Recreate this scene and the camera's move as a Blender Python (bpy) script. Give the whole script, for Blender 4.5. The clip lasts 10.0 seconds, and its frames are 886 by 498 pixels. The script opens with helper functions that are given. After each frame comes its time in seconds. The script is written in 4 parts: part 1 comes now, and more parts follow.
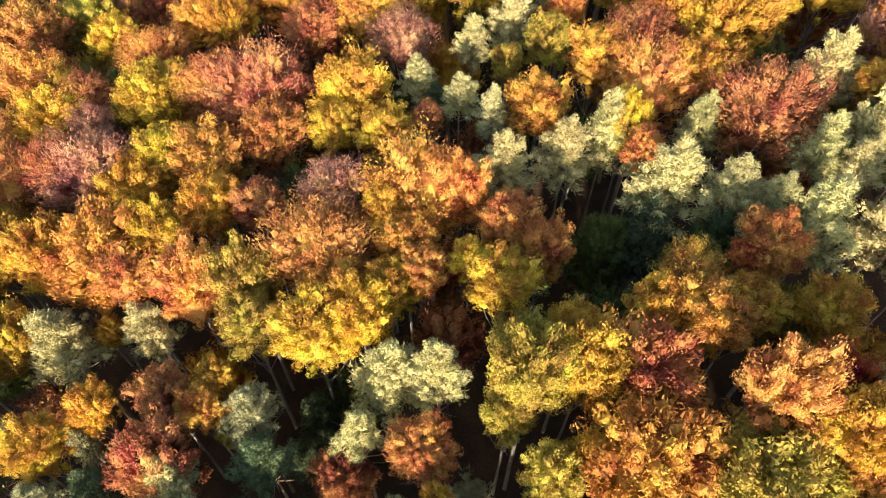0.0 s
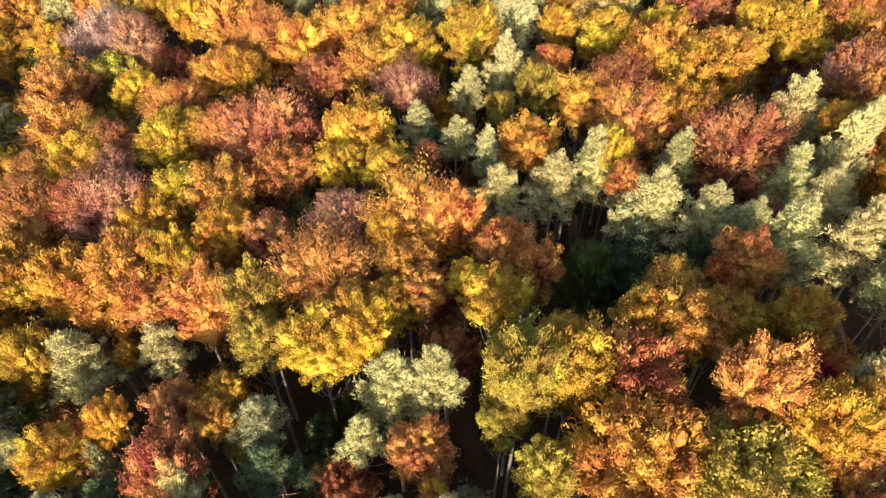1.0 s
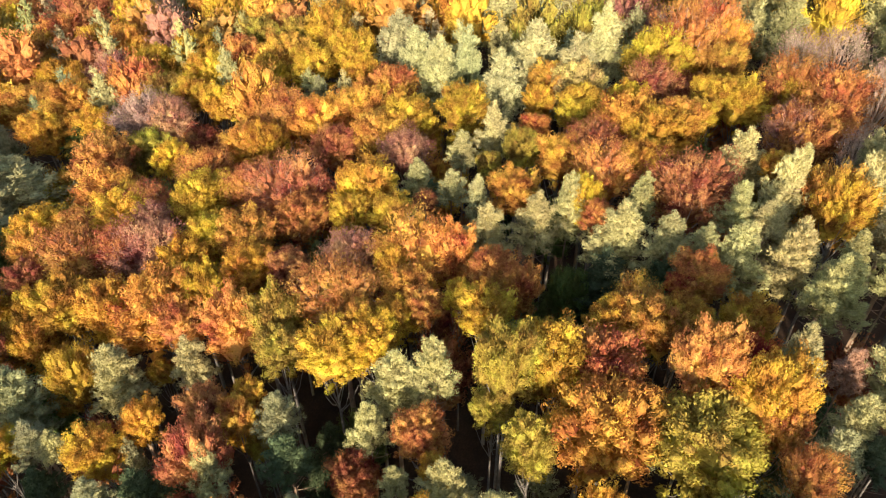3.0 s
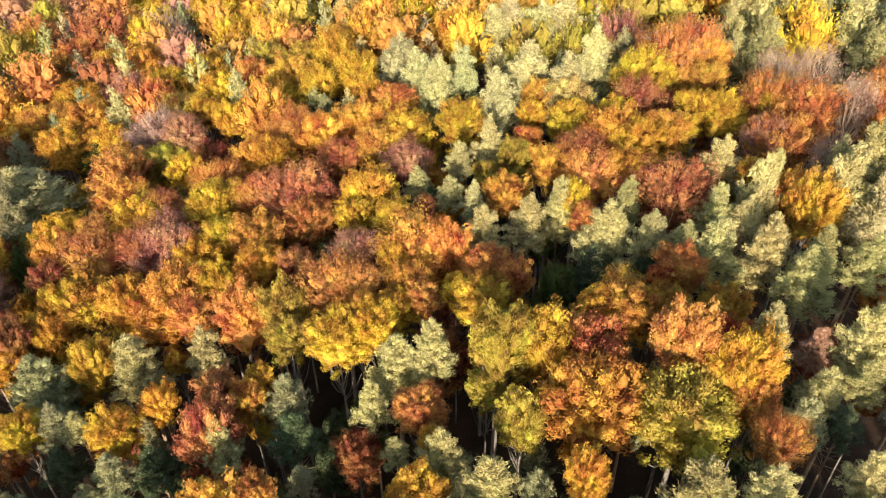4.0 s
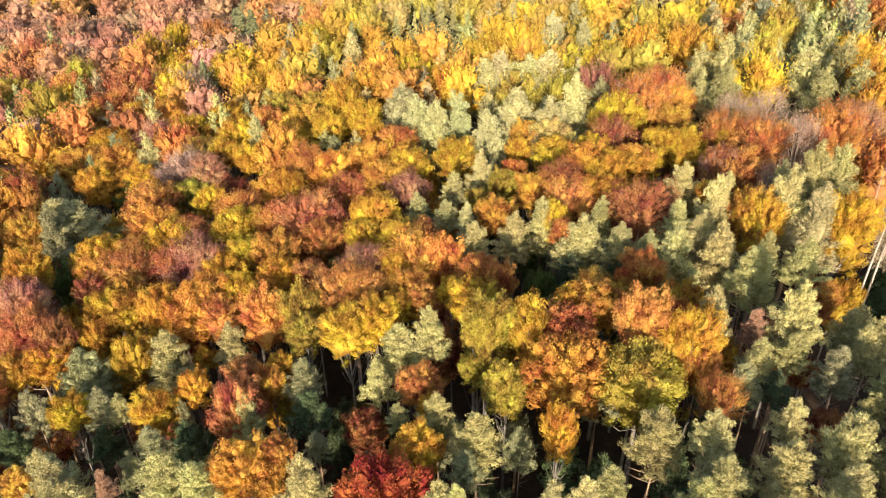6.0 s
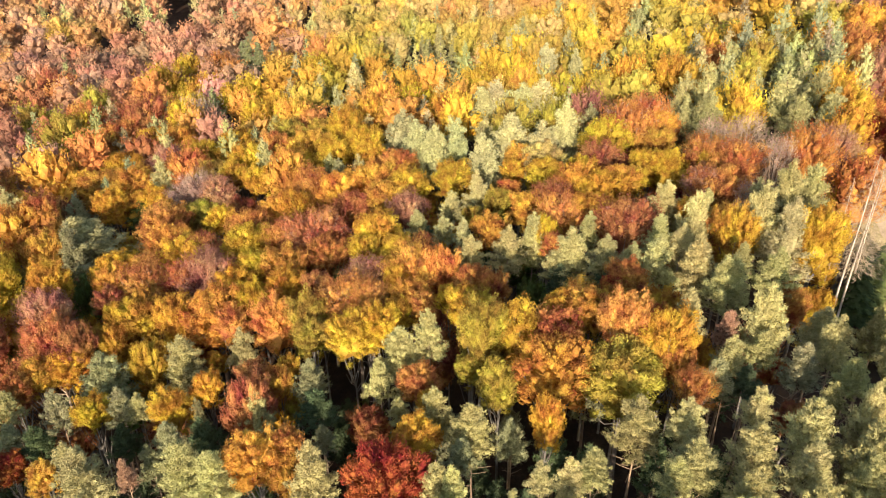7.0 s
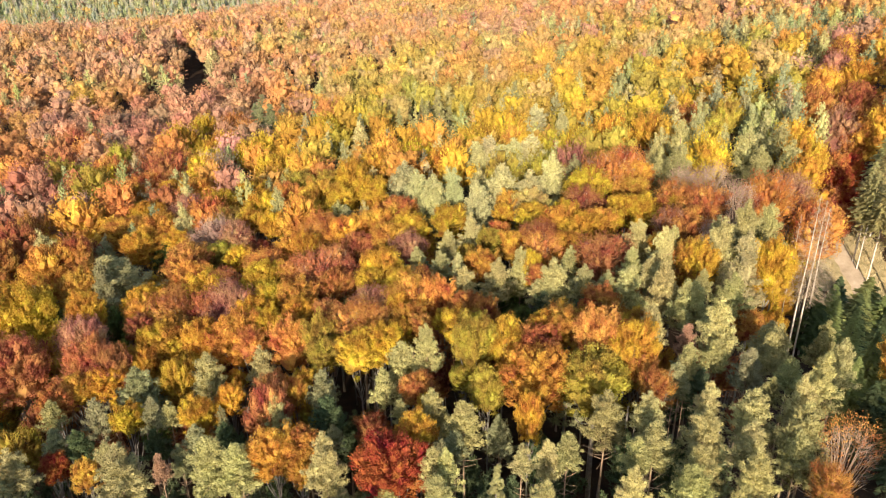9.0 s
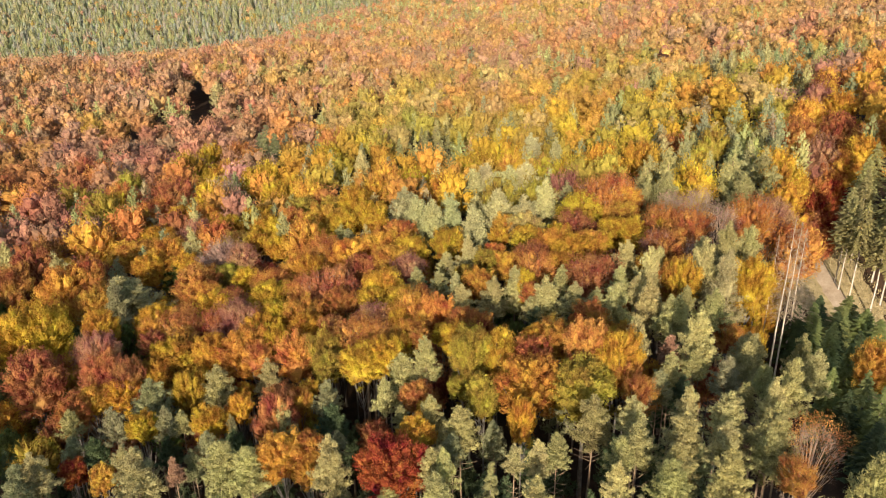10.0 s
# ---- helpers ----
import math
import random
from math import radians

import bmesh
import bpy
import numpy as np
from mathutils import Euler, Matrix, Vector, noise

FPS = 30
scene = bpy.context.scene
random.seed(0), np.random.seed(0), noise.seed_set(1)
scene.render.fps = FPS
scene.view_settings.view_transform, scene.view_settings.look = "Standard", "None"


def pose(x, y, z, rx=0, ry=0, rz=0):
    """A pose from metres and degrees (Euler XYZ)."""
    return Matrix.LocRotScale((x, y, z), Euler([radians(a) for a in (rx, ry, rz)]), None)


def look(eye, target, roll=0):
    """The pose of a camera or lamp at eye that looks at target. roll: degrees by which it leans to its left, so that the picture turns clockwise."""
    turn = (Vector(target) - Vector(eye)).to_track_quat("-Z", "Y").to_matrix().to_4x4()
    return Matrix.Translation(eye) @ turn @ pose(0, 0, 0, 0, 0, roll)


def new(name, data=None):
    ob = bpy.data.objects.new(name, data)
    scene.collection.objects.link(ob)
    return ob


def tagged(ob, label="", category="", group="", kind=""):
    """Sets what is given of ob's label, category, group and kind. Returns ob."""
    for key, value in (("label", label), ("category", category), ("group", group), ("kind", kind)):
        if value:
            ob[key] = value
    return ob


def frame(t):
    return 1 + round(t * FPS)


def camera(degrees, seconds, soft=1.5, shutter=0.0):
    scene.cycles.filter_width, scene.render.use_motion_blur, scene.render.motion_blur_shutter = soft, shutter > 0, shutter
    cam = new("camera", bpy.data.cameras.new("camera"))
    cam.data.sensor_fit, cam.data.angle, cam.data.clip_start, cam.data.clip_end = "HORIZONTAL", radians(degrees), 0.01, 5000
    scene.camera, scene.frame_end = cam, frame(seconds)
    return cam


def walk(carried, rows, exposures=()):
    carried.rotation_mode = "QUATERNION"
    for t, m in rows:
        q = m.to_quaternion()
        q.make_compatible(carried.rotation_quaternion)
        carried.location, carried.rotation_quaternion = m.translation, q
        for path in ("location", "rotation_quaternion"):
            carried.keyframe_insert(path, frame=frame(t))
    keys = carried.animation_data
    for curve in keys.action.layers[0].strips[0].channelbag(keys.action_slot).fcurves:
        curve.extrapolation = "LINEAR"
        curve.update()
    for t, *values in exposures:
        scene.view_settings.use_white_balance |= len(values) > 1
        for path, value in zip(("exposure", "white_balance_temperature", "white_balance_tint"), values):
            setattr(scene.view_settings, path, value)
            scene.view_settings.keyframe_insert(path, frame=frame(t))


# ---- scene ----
cam = camera(65.16, 10.0, soft=1.1)
# seconds, x, y, z, pitch, roll, yaw
ROWS = [
    (0.0, 0.000, 0.000, 64.000, -54.000, -0.000, -0.000),
    (0.5, 0.087, -2.580, 64.279, -50.979, 0.096, -0.068),
    (1.0, 0.178, -5.188, 64.575, -48.003, 0.190, -0.137),
    (1.5, 0.281, -7.847, 64.877, -45.225, 0.280, -0.205),
    (2.0, 0.376, -10.558, 65.164, -42.775, 0.366, -0.264),
    (2.5, 0.452, -13.318, 65.391, -40.773, 0.448, -0.308),
    (4.0, 0.722, -21.647, 65.886, -36.614, 0.616, -0.367),
    (4.5, 0.811, -24.520, 66.153, -35.374, 0.673, -0.381),
    (5.0, 0.915, -27.416, 66.452, -34.095, 0.733, -0.404),
    (5.5, 1.029, -30.325, 66.775, -32.818, 0.788, -0.431),
    (7.0, 1.385, -39.152, 67.956, -28.981, 0.852, -0.447),
    (7.5, 1.497, -42.071, 68.307, -27.702, 0.860, -0.443),
    (8.0, 1.594, -44.993, 68.643, -26.434, 0.865, -0.445),
    (8.5, 1.664, -47.920, 68.975, -25.174, 0.868, -0.452),
    (9.0, 1.720, -50.838, 69.312, -23.897, 0.869, -0.470),
    (9.5, 1.775, -53.746, 69.660, -22.606, 0.867, -0.498),
    (10.0, 1.831, -56.653, 70.005, -21.377, 0.865, -0.534),
]
EXPOSE = [(0.0, 1.77), (1.0, 1.57), (2.5, 1.40), (5.5, 1.32), (7.5, 1.20), (9.0, 1.10), (9.5, 1.01), (10.0, 0.72)]
walk(cam, [(t, pose(x, y, z, 90 + pitch, roll, yaw)) for t, x, y, z, pitch, roll, yaw in ROWS], EXPOSE)

# ---------------------------------------------------------------- light
SUN_UP, SUN_FROM = 14.5, 187.0      # degrees above the horizon; compass bearing that it shines from (y is north)
world = bpy.data.worlds.new("sky")
scene.world = world
world.use_nodes = True
wn = world.node_tree.nodes
sky = wn.new("ShaderNodeTexSky")
sky.sky_type = "NISHITA"
sky.sun_disc = False
sky.sun_elevation = radians(SUN_UP)
sky.sun_rotation = radians(SUN_FROM)
sky.air_density, sky.dust_density, sky.ozone_density = 1.0, 1.5, 1.0
wn["Background"].inputs["Strength"].default_value = 0.14
world.node_tree.links.new(sky.outputs["Color"], wn["Background"].inputs["Color"])
sun_data = bpy.data.lights.new("sun", "SUN")
sun_data.energy, sun_data.angle, sun_data.color = 4.2, radians(0.6), (1.0, 0.845, 0.675)
sun = new("sun", sun_data)
a, e = radians(SUN_FROM), radians(SUN_UP)
sun_way = Vector((math.sin(a) * math.cos(e), math.cos(a) * math.cos(e), math.sin(e)))
sun.matrix_world = look(sun_way * 300, (0, 0, 0))


# ---------------------------------------------------------------- materials
def material(name, rough=0.8):
    m = bpy.data.materials.new(name)
    m.use_nodes = True
    n, l = m.node_tree.nodes, m.node_tree.links
    b = n["Principled BSDF"]
    b.inputs["Roughness"].default_value = rough
    b.inputs["Specular IOR Level"].default_value = 0.25
    return m, n, l, b


def node(n, kind, **inputs):
    k = n.new(kind)
    for key, v in inputs.items():
        k.inputs[key.replace("_", " ")].default_value = v
    return k


def math_node(n, l, op, a, b):
    k = n.new("ShaderNodeMath")
    k.operation = op
    for i, v in enumerate((a, b)):
        if isinstance(v, (int, float)):
            k.inputs[i].default_value = v
        else:
            l.new(v, k.inputs[i])
    return k.outputs[0]


def foliage(name, turn=0.03, spread=0.5, through_leaf=0.35, tint_from="object", drift=1.0, ripe=0.0, grain=3.0, relief=0.0):
    """Leaves or needles: the tree's own tint, which drifts over the crown by clumps and differs from leaf to leaf."""
    m, n, l, b = material(name, 0.85)
    b.inputs["Specular IOR Level"].default_value = 0.1
    coord = n.new("ShaderNodeTexCoord")
    info = n.new("ShaderNodeObjectInfo")
    geo = n.new("ShaderNodeNewGeometry")
    if tint_from == "object":
        tint, where = info.outputs["Color"], coord.outputs["Object"]
    else:
        at = n.new("ShaderNodeAttribute")
        at.attribute_name = "tint"
        tint, where = at.outputs["Color"], coord.outputs["Object"]
    big = node(n, "ShaderNodeTexNoise", Scale=0.38, Detail=2.0)
    big.noise_dimensions = "4D"
    l.new(where, big.inputs["Vector"])
    l.new(math_node(n, l, "MULTIPLY", info.outputs["Random"], 50.0), big.inputs["W"])
    swing = math_node(n, l, "SUBTRACT", big.outputs["Fac"], 0.5)
    leaf = math_node(n, l, "SUBTRACT", geo.outputs["Random Per Island"], 0.5)
    hsv = n.new("ShaderNodeHueSaturation")
    l.new(tint, hsv.inputs["Color"])
    # the outer top of a crown turns first
    xyz = n.new("ShaderNodeSeparateXYZ")
    l.new(where, xyz.inputs[0])
    top = math_node(n, l, "MULTIPLY", math_node(n, l, "SUBTRACT", xyz.outputs["Z"], 19.5), ripe)
    hue = math_node(n, l, "SUBTRACT", math_node(n, l, "ADD", math_node(n, l, "MULTIPLY", swing, turn * 6 * drift), math_node(n, l, "MULTIPLY", leaf, turn)), top)
    l.new(math_node(n, l, "ADD", hue, 0.5), hsv.inputs["Hue"])
    val = math_node(n, l, "ADD", math_node(n, l, "MULTIPLY", swing, 1.5 * drift), math_node(n, l, "MULTIPLY", leaf, spread))
    # sprays of leaves too small to be seen one by one
    fine = node(n, "ShaderNodeTexNoise", Scale=grain, Detail=3.0, Roughness=0.65)
    l.new(where, fine.inputs["Vector"])
    speck = math_node(n, l, "MULTIPLY", math_node(n, l, "SUBTRACT", fine.outputs["Fac"], 0.5), 1.1)
    l.new(math_node(n, l, "ADD", math_node(n, l, "ADD", val, speck), 1.0), hsv.inputs["Value"])
    if relief:
        bp = node(n, "ShaderNodeBump", Strength=1.0, Distance=relief)
        l.new(fine.outputs["Fac"], bp.inputs["Height"])
        l.new(bp.outputs["Normal"], b.inputs["Normal"])
    l.new(hsv.outputs["Color"], b.inputs["Base Color"])
    tr = n.new("ShaderNodeBsdfTranslucent")
    l.new(hsv.outputs["Color"], tr.inputs["Color"])
    mix = n.new("ShaderNodeMixShader")
    mix.inputs["Fac"].default_value = through_leaf
    l.new(b.outputs["BSDF"], mix.inputs[1])
    l.new(tr.outputs["BSDF"], mix.inputs[2])
    l.new(mix.outputs["Shader"], n["Material Output"].inputs["Surface"])
    return m


def earthy(name, dark, light, scale, rough=0.95, bump=0.3, third=None):
    """Soil, litter, bark, gravel: two or three tones by noise at two scales, with relief."""
    m, n, l, b = material(name, rough)
    coord = n.new("ShaderNodeTexCoord")
    big = node(n, "ShaderNodeTexNoise", Scale=scale, Detail=4.0, Roughness=0.6)
    fine = node(n, "ShaderNodeTexNoise", Scale=scale * 14, Detail=3.0)
    for k in (big, fine):
        l.new(coord.outputs["Object"], k.inputs["Vector"])
    ramp = n.new("ShaderNodeValToRGB")
    ramp.color_ramp.elements[0].position, ramp.color_ramp.elements[1].position = 0.3, 0.7
    ramp.color_ramp.elements[0].color, ramp.color_ramp.elements[1].color = (*dark, 1), (*light, 1)
    if third:
        k = ramp.color_ramp.elements.new(0.5)
        k.color = (*third, 1)
    s = math_node(n, l, "ADD", math_node(n, l, "MULTIPLY", big.outputs["Fac"], 0.6), math_node(n, l, "MULTIPLY", fine.outputs["Fac"], 0.4))
    l.new(s, ramp.inputs["Fac"])
    l.new(ramp.outputs["Color"], b.inputs["Base Color"])
    bp = node(n, "ShaderNodeBump", Strength=bump, Distance=0.1)
    l.new(fine.outputs["Fac"], bp.inputs["Height"])
    l.new(bp.outputs["Normal"], b.inputs["Normal"])
    return m


LEAF = foliage("autumn_leaf", 0.022, 0.34, 0.40, drift=1.2, ripe=0.001)
NEEDLE = foliage("needle", 0.012, 0.28, 0.26, drift=0.5)
FAR_LEAF = foliage("far_leaf", 0.012, 0.24, 0.28, "mesh", 0.5, grain=1.6, relief=0.35)
BARK = earthy("grey_bark", (0.10, 0.085, 0.07), (0.30, 0.27, 0.23), 2.0)
PINE_BARK = earthy("orange_bark", (0.20, 0.13, 0.08), (0.46, 0.33, 0.22), 1.5)
TWIG = earthy("twig_bark", (0.26, 0.19, 0.14), (0.50, 0.37, 0.27), 1.5)
PALE_BARK = earthy("pale_bark", (0.42, 0.36, 0.29), (0.72, 0.64, 0.54), 1.5)
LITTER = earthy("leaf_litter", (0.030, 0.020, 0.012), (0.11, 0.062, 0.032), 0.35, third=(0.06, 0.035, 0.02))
DIRT = earthy("track_dirt", (0.26, 0.20, 0.13), (0.56, 0.46, 0.34), 0.5, third=(0.42, 0.33, 0.23))
GRASS = earthy("dry_grass", (0.20, 0.16, 0.08), (0.56, 0.46, 0.27), 0.7, third=(0.38, 0.31, 0.16))


# ---------------------------------------------------------------- the lie of the land
def smooth(a, b, v):
    u = np.clip((np.asarray(v, float) - a) / (b - a), 0, 1)
    return u * u * (3 - 2 * u)


def land(x, y):
    """Height of the ground: a slope that climbs to the east, hills beyond, a hollow and a far hillside to the north-west."""
    x, y = np.asarray(x, float), np.asarray(y, float)
    side = 0.132 * x + 1.3 * smooth(45, 75, y)
    side = np.where(side > -6, side, -6 + (side + 6) * 0.15)
    side = np.where(side < 20, side, 20 + (side - 20) * 0.25)
    far = 0.047 * np.clip(y - 190, 0, 750)
    west = smooth(-60, -260, x) * smooth(100, 240, y)
    ridge = 9 * np.exp(-((y - 330) / 90) ** 2) - 30 * smooth(380, 620, y) + 66 * smooth(720, 1200, y)
    dip = -8.0 * np.exp(-((x - 82) / 24) ** 2 - ((y - 44) / 26) ** 2)
    bumps = 1.2 * np.sin(x / 31 + 0.7) * np.cos(y / 37) + 2.2 * np.sin(x / 83 - y / 121) * smooth(80, 250, np.hypot(x, y))
    return 4.4 + side + far * (1 - 0.75 * west) + west * ridge + dip + bumps


def ground_sheet():
    """One sheet, fine near the flight and wide towards the horizon."""
    def steps(a, b, fine, grow, edge):
        v, s, out = 0.0, fine, [0.0]
        while v < edge:
            v += s
            s = fine if v < b else s * grow
            out.append(v)
        return out
    pos = steps(0, 260, 5.0, 1.25, 4500)
    xs = [-v for v in pos[:0:-1]] + pos
    ys = [-v for v in pos[:0:-1]] + pos
    gx, gy = np.meshgrid(xs, ys)
    gz = land(gx, np.clip(gy, -200, 1300))
    verts = np.stack([gx, gy, gz], -1).reshape(-1, 3)
    w, h = len(xs), len(ys)
    faces = [(j * w + i, j * w + i + 1, (j + 1) * w + i + 1, (j + 1) * w + i) for j in range(h - 1) for i in range(w - 1)]
    me = bpy.data.meshes.new("ground")
    me.from_pydata(verts.tolist(), [], faces)
    me.polygons.foreach_set("use_smooth", [True] * len(faces))
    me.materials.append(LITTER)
    return tagged(new("ground", me), "forest floor of brown fallen beech leaves", "forest floor", kind="structure")


ground = ground_sheet()


# ---------------------------------------------------------------- tree shapes
def leaf_arrays(c, d, nrm, length, width):
    """Corner points of pointed leaves at c, that grow along d and face nrm: (leaves, 3, 3)."""
    d = d / np.linalg.norm(d, axis=1, keepdims=True)
    s = np.cross(d, nrm)
    s /= np.linalg.norm(s, axis=1, keepdims=True) + 1e-9
    length, width = np.broadcast_to(length, len(c))[:, None], np.broadcast_to(width, len(c))[:, None]
    foot = c - d * length * 0.35
    return np.stack([foot - s * width, foot + s * width, c + d * length * 0.65], 1)


def mesh_of(name, tris, mat):
    """A mesh out of loose triangles."""
    n = len(tris)
    me = bpy.data.meshes.new(name)
    me.vertices.add(3 * n)
    me.vertices.foreach_set("co", tris.astype(np.float32).ravel())
    me.loops.add(3 * n)
    me.loops.foreach_set("vertex_index", np.arange(3 * n, dtype=np.int32))
    me.polygons.add(n)
    me.polygons.foreach_set("loop_start", np.arange(0, 3 * n, 3, dtype=np.int32))
    me.update(calc_edges=True)
    me.materials.append(mat)
    return me


def tubes(name, runs, mat, sides=6, sticks=()):
    """Tapered round limbs: each run is a list of (point, radius); sticks are loose thin triangles."""
    bm = bmesh.new()
    for tri in sticks:
        bm.faces.new([bm.verts.new(p) for p in tri])
    for run in runs:
        rings = []
        for i, (p, r) in enumerate(run):
            p = Vector(p)
            q = Vector(run[min(i + 1, len(run) - 1)][0]) - Vector(run[max(i - 1, 0)][0])
            m = q.to_track_quat("Z", "Y").to_matrix()
            rings.append([bm.verts.new(p + m @ Vector((r * math.cos(k * math.tau / sides), r * math.sin(k * math.tau / sides), 0))) for k in range(sides)])
        for a, b in zip(rings, rings[1:]):
            for k in range(sides):
                bm.faces.new((a[k], a[(k + 1) % sides], b[(k + 1) % sides], b[k])).smooth = True
        bm.faces.new(rings[-1])
    me = bpy.data.meshes.new(name)
    bm.to_mesh(me)
    bm.free()
    me.materials.append(mat)
    return me


def unit(v):
    return v / (np.linalg.norm(v, axis=-1, keepdims=True) + 1e-9)


def clump_shape(rng, detail=2, lumps=15, semi=(4.1, 4.1, 5.3), mid=18.0, point=0.0, rough=0.05):
    """A far crown as a lumpy heap of leaf masses: loose facets that bulge round a number of limbs."""
    bm = bmesh.new()
    bmesh.ops.create_icosphere(bm, subdivisions=detail, radius=1.0)
    way = np.array([v.co[:] for v in bm.verts])
    tri = np.array([[v.index for v in f.verts] for f in bm.faces])
    bm.free()
    limb = unit(rng.normal(0, 1, (lumps, 3)) + np.array([0, 0, 0.35]))
    near = np.clip(np.max(way @ limb.T, 1), -1, 1)
    r = 0.70 + 0.36 * np.exp(-(np.arccos(near) / 0.42) ** 2) + rng.normal(0, rough, len(way))
    p = way * r[:, None]
    p[:, :2] *= (1 - point * np.clip(p[:, 2:] * 0.5 + 0.5, 0, 1))
    p = p * np.array(semi) + np.array([rng.normal(0, 0.2), rng.normal(0, 0.2), mid])
    t = p[tri]
    return t[t[:, :, 2].mean(1) > mid - 0.5 * semi[2]]


def ball(detail):
    """Corner directions and faces of a round hull."""
    bm = bmesh.new()
    bmesh.ops.create_icosphere(bm, subdivisions=detail, radius=1.0)
    way = np.array([v.co[:] for v in bm.verts])
    tri = np.array([[v.index for v in f.verts] for f in bm.faces])
    bm.free()
    return way, tri


def leafy_lobes(rng, mids, ways, axis, rads, leaves=200, size=0.2, slim=0.28, stretch=0.35, ruffle=0.5, streak=0.7, core=2, fill=0.86, rough=0.1, thin=0.0, fuzz=0.12):
    """Leaf masses at mids that face along ways: each a ragged heart under a coat of sprays that stream along its axis."""
    parts = []
    if core:
        way, tri = ball(core)
        swell = 1 + rng.normal(0, rough, (len(mids), len(way), 1))
        along = np.einsum("vi,li->lv", way, axis)[..., None]
        p = (way[None] + axis[:, None] * along * stretch) * rads[:, None, None] * fill * swell + mids[:, None]
        faces = p[:, tri]
        outward = np.einsum("fi,li->lf", way[tri].mean(1), ways) > -0.3
        parts.append(faces[outward])
    k = np.repeat(np.arange(len(mids)), leaves)
    u = unit(rng.normal(0, 1, (len(k), 3)) + 0.5 * ways[k] + 0.45 * axis[k])
    along = (u * axis[k]).sum(1, keepdims=True)
    c = mids[k] + (u + axis[k] * along * stretch) * rads[k, None] * rng.uniform(0.80, 1.0 + fuzz, (len(k), 1))
    flow = unit(axis[k] - u * along)
    d = flow * streak + u * 0.55 + rng.normal(0, 0.32, (len(k), 3))
    nrm = unit(u + np.array([0, 0, 0.2]) + rng.normal(0, ruffle, (len(k), 3)))
    sz = size * rng.uniform(0.65, 1.4, len(k))
    coat = leaf_arrays(c, d, nrm, sz, sz * slim)
    parts.append(coat[rng.uniform(0, 1, len(k)) >= thin])
    return np.concatenate(parts)


def broadleaf_shape(rng, lobes=125, leaves=95, size=0.27, thin=0.0, arms=12, core=1, fill=0.66, semi=(3.3, 3.3, 3.9), fat=1.0, ruffle=0.65, slim=0.24, sticks=0, rough=0.16, fuzz=0.3, stretch=0.85):
    """Crown leaves and limb runs of a beech or oak 24 m high and 8 m across."""
    i = np.arange(lobes) + 0.5
    up = 1 - i / lobes * 1.46
    ang = i * 2.39996 + rng.uniform(0, 6)
    side = np.sqrt(np.clip(1 - up ** 2, 0, 1))
    way = unit(np.stack([side * np.cos(ang), side * np.sin(ang), up], 1) + rng.normal(0, 0.17, (lobes, 3)))
    # a few great limbs bulge out of the dome
    limb = unit(rng.normal(0, 1, (7, 3)) + np.array([0, 0, 0.4]))
    swell = 0.80 + 0.30 * np.exp(-(np.arccos(np.clip(np.max(way @ limb.T, 1), -1, 1)) / 0.5) ** 2)
    heart = np.array([rng.normal(0, 0.2), rng.normal(0, 0.2), 18.9])
    # the skirt of the crown hangs lower than its top is high
    hang = way * np.array(semi) * np.where(way[:, 2:] < 0, np.array([1.0, 1.0, 2.1]), 1.0)
    mids = heart + hang * (swell * rng.uniform(0.74, 1.12, lobes))[:, None]
    axis = unit(way + np.array([0, 0, 0.95]) + rng.normal(0, 0.12, way.shape))
    rads = rng.uniform(0.42, 0.92, lobes) * fat
    crown = leafy_lobes(rng, mids, way, axis, rads, leaves, size, slim, stretch, ruffle, 0.9, core, fill, rough, thin, fuzz)
    if core:
        # leaf masses in the heart of the crown, seen between the outer ones
        crown = np.concatenate([crown, clump_shape(rng, 2, 14, (semi[0] * 0.84, semi[1] * 0.84, semi[2] * 1.15), 17.6, rough=0.08)])
    runs = [[((0, 0, -1.5), 0.36), ((0.1, 0, 6), 0.27), ((heart[0] * 0.5, heart[1] * 0.5, 13), 0.2), (tuple(heart + (0, 0, 1.5)), 0.1)]]
    for j in range(0, lobes, max(1, lobes // arms)):
        a = np.array([heart[0] * 0.6, heart[1] * 0.6, rng.uniform(12.0, 16.0)])
        b = mids[j] + axis[j] * rads[j] * 0.6
        h = a * 0.45 + b * 0.55 + np.array([0, 0, -0.7])
        runs.append([(tuple(a), 0.09), (tuple(h), 0.06), (tuple(b), 0.02)])
    twigs = None
    if sticks:
        k = np.repeat(np.arange(lobes), sticks)
        f = mids[k] + rng.normal(0, 0.45, (len(k), 3)) * rads[k, None]
        g = unit(axis[k] + rng.normal(0, 0.3, (len(k), 3)))
        long = rads[k] * rng.uniform(0.9, 1.9, len(k))
        twigs = leaf_arrays(f + g * long[:, None] * 0.35, g, rng.normal(0, 1, f.shape), long, 0.016)
    return crown, runs, twigs


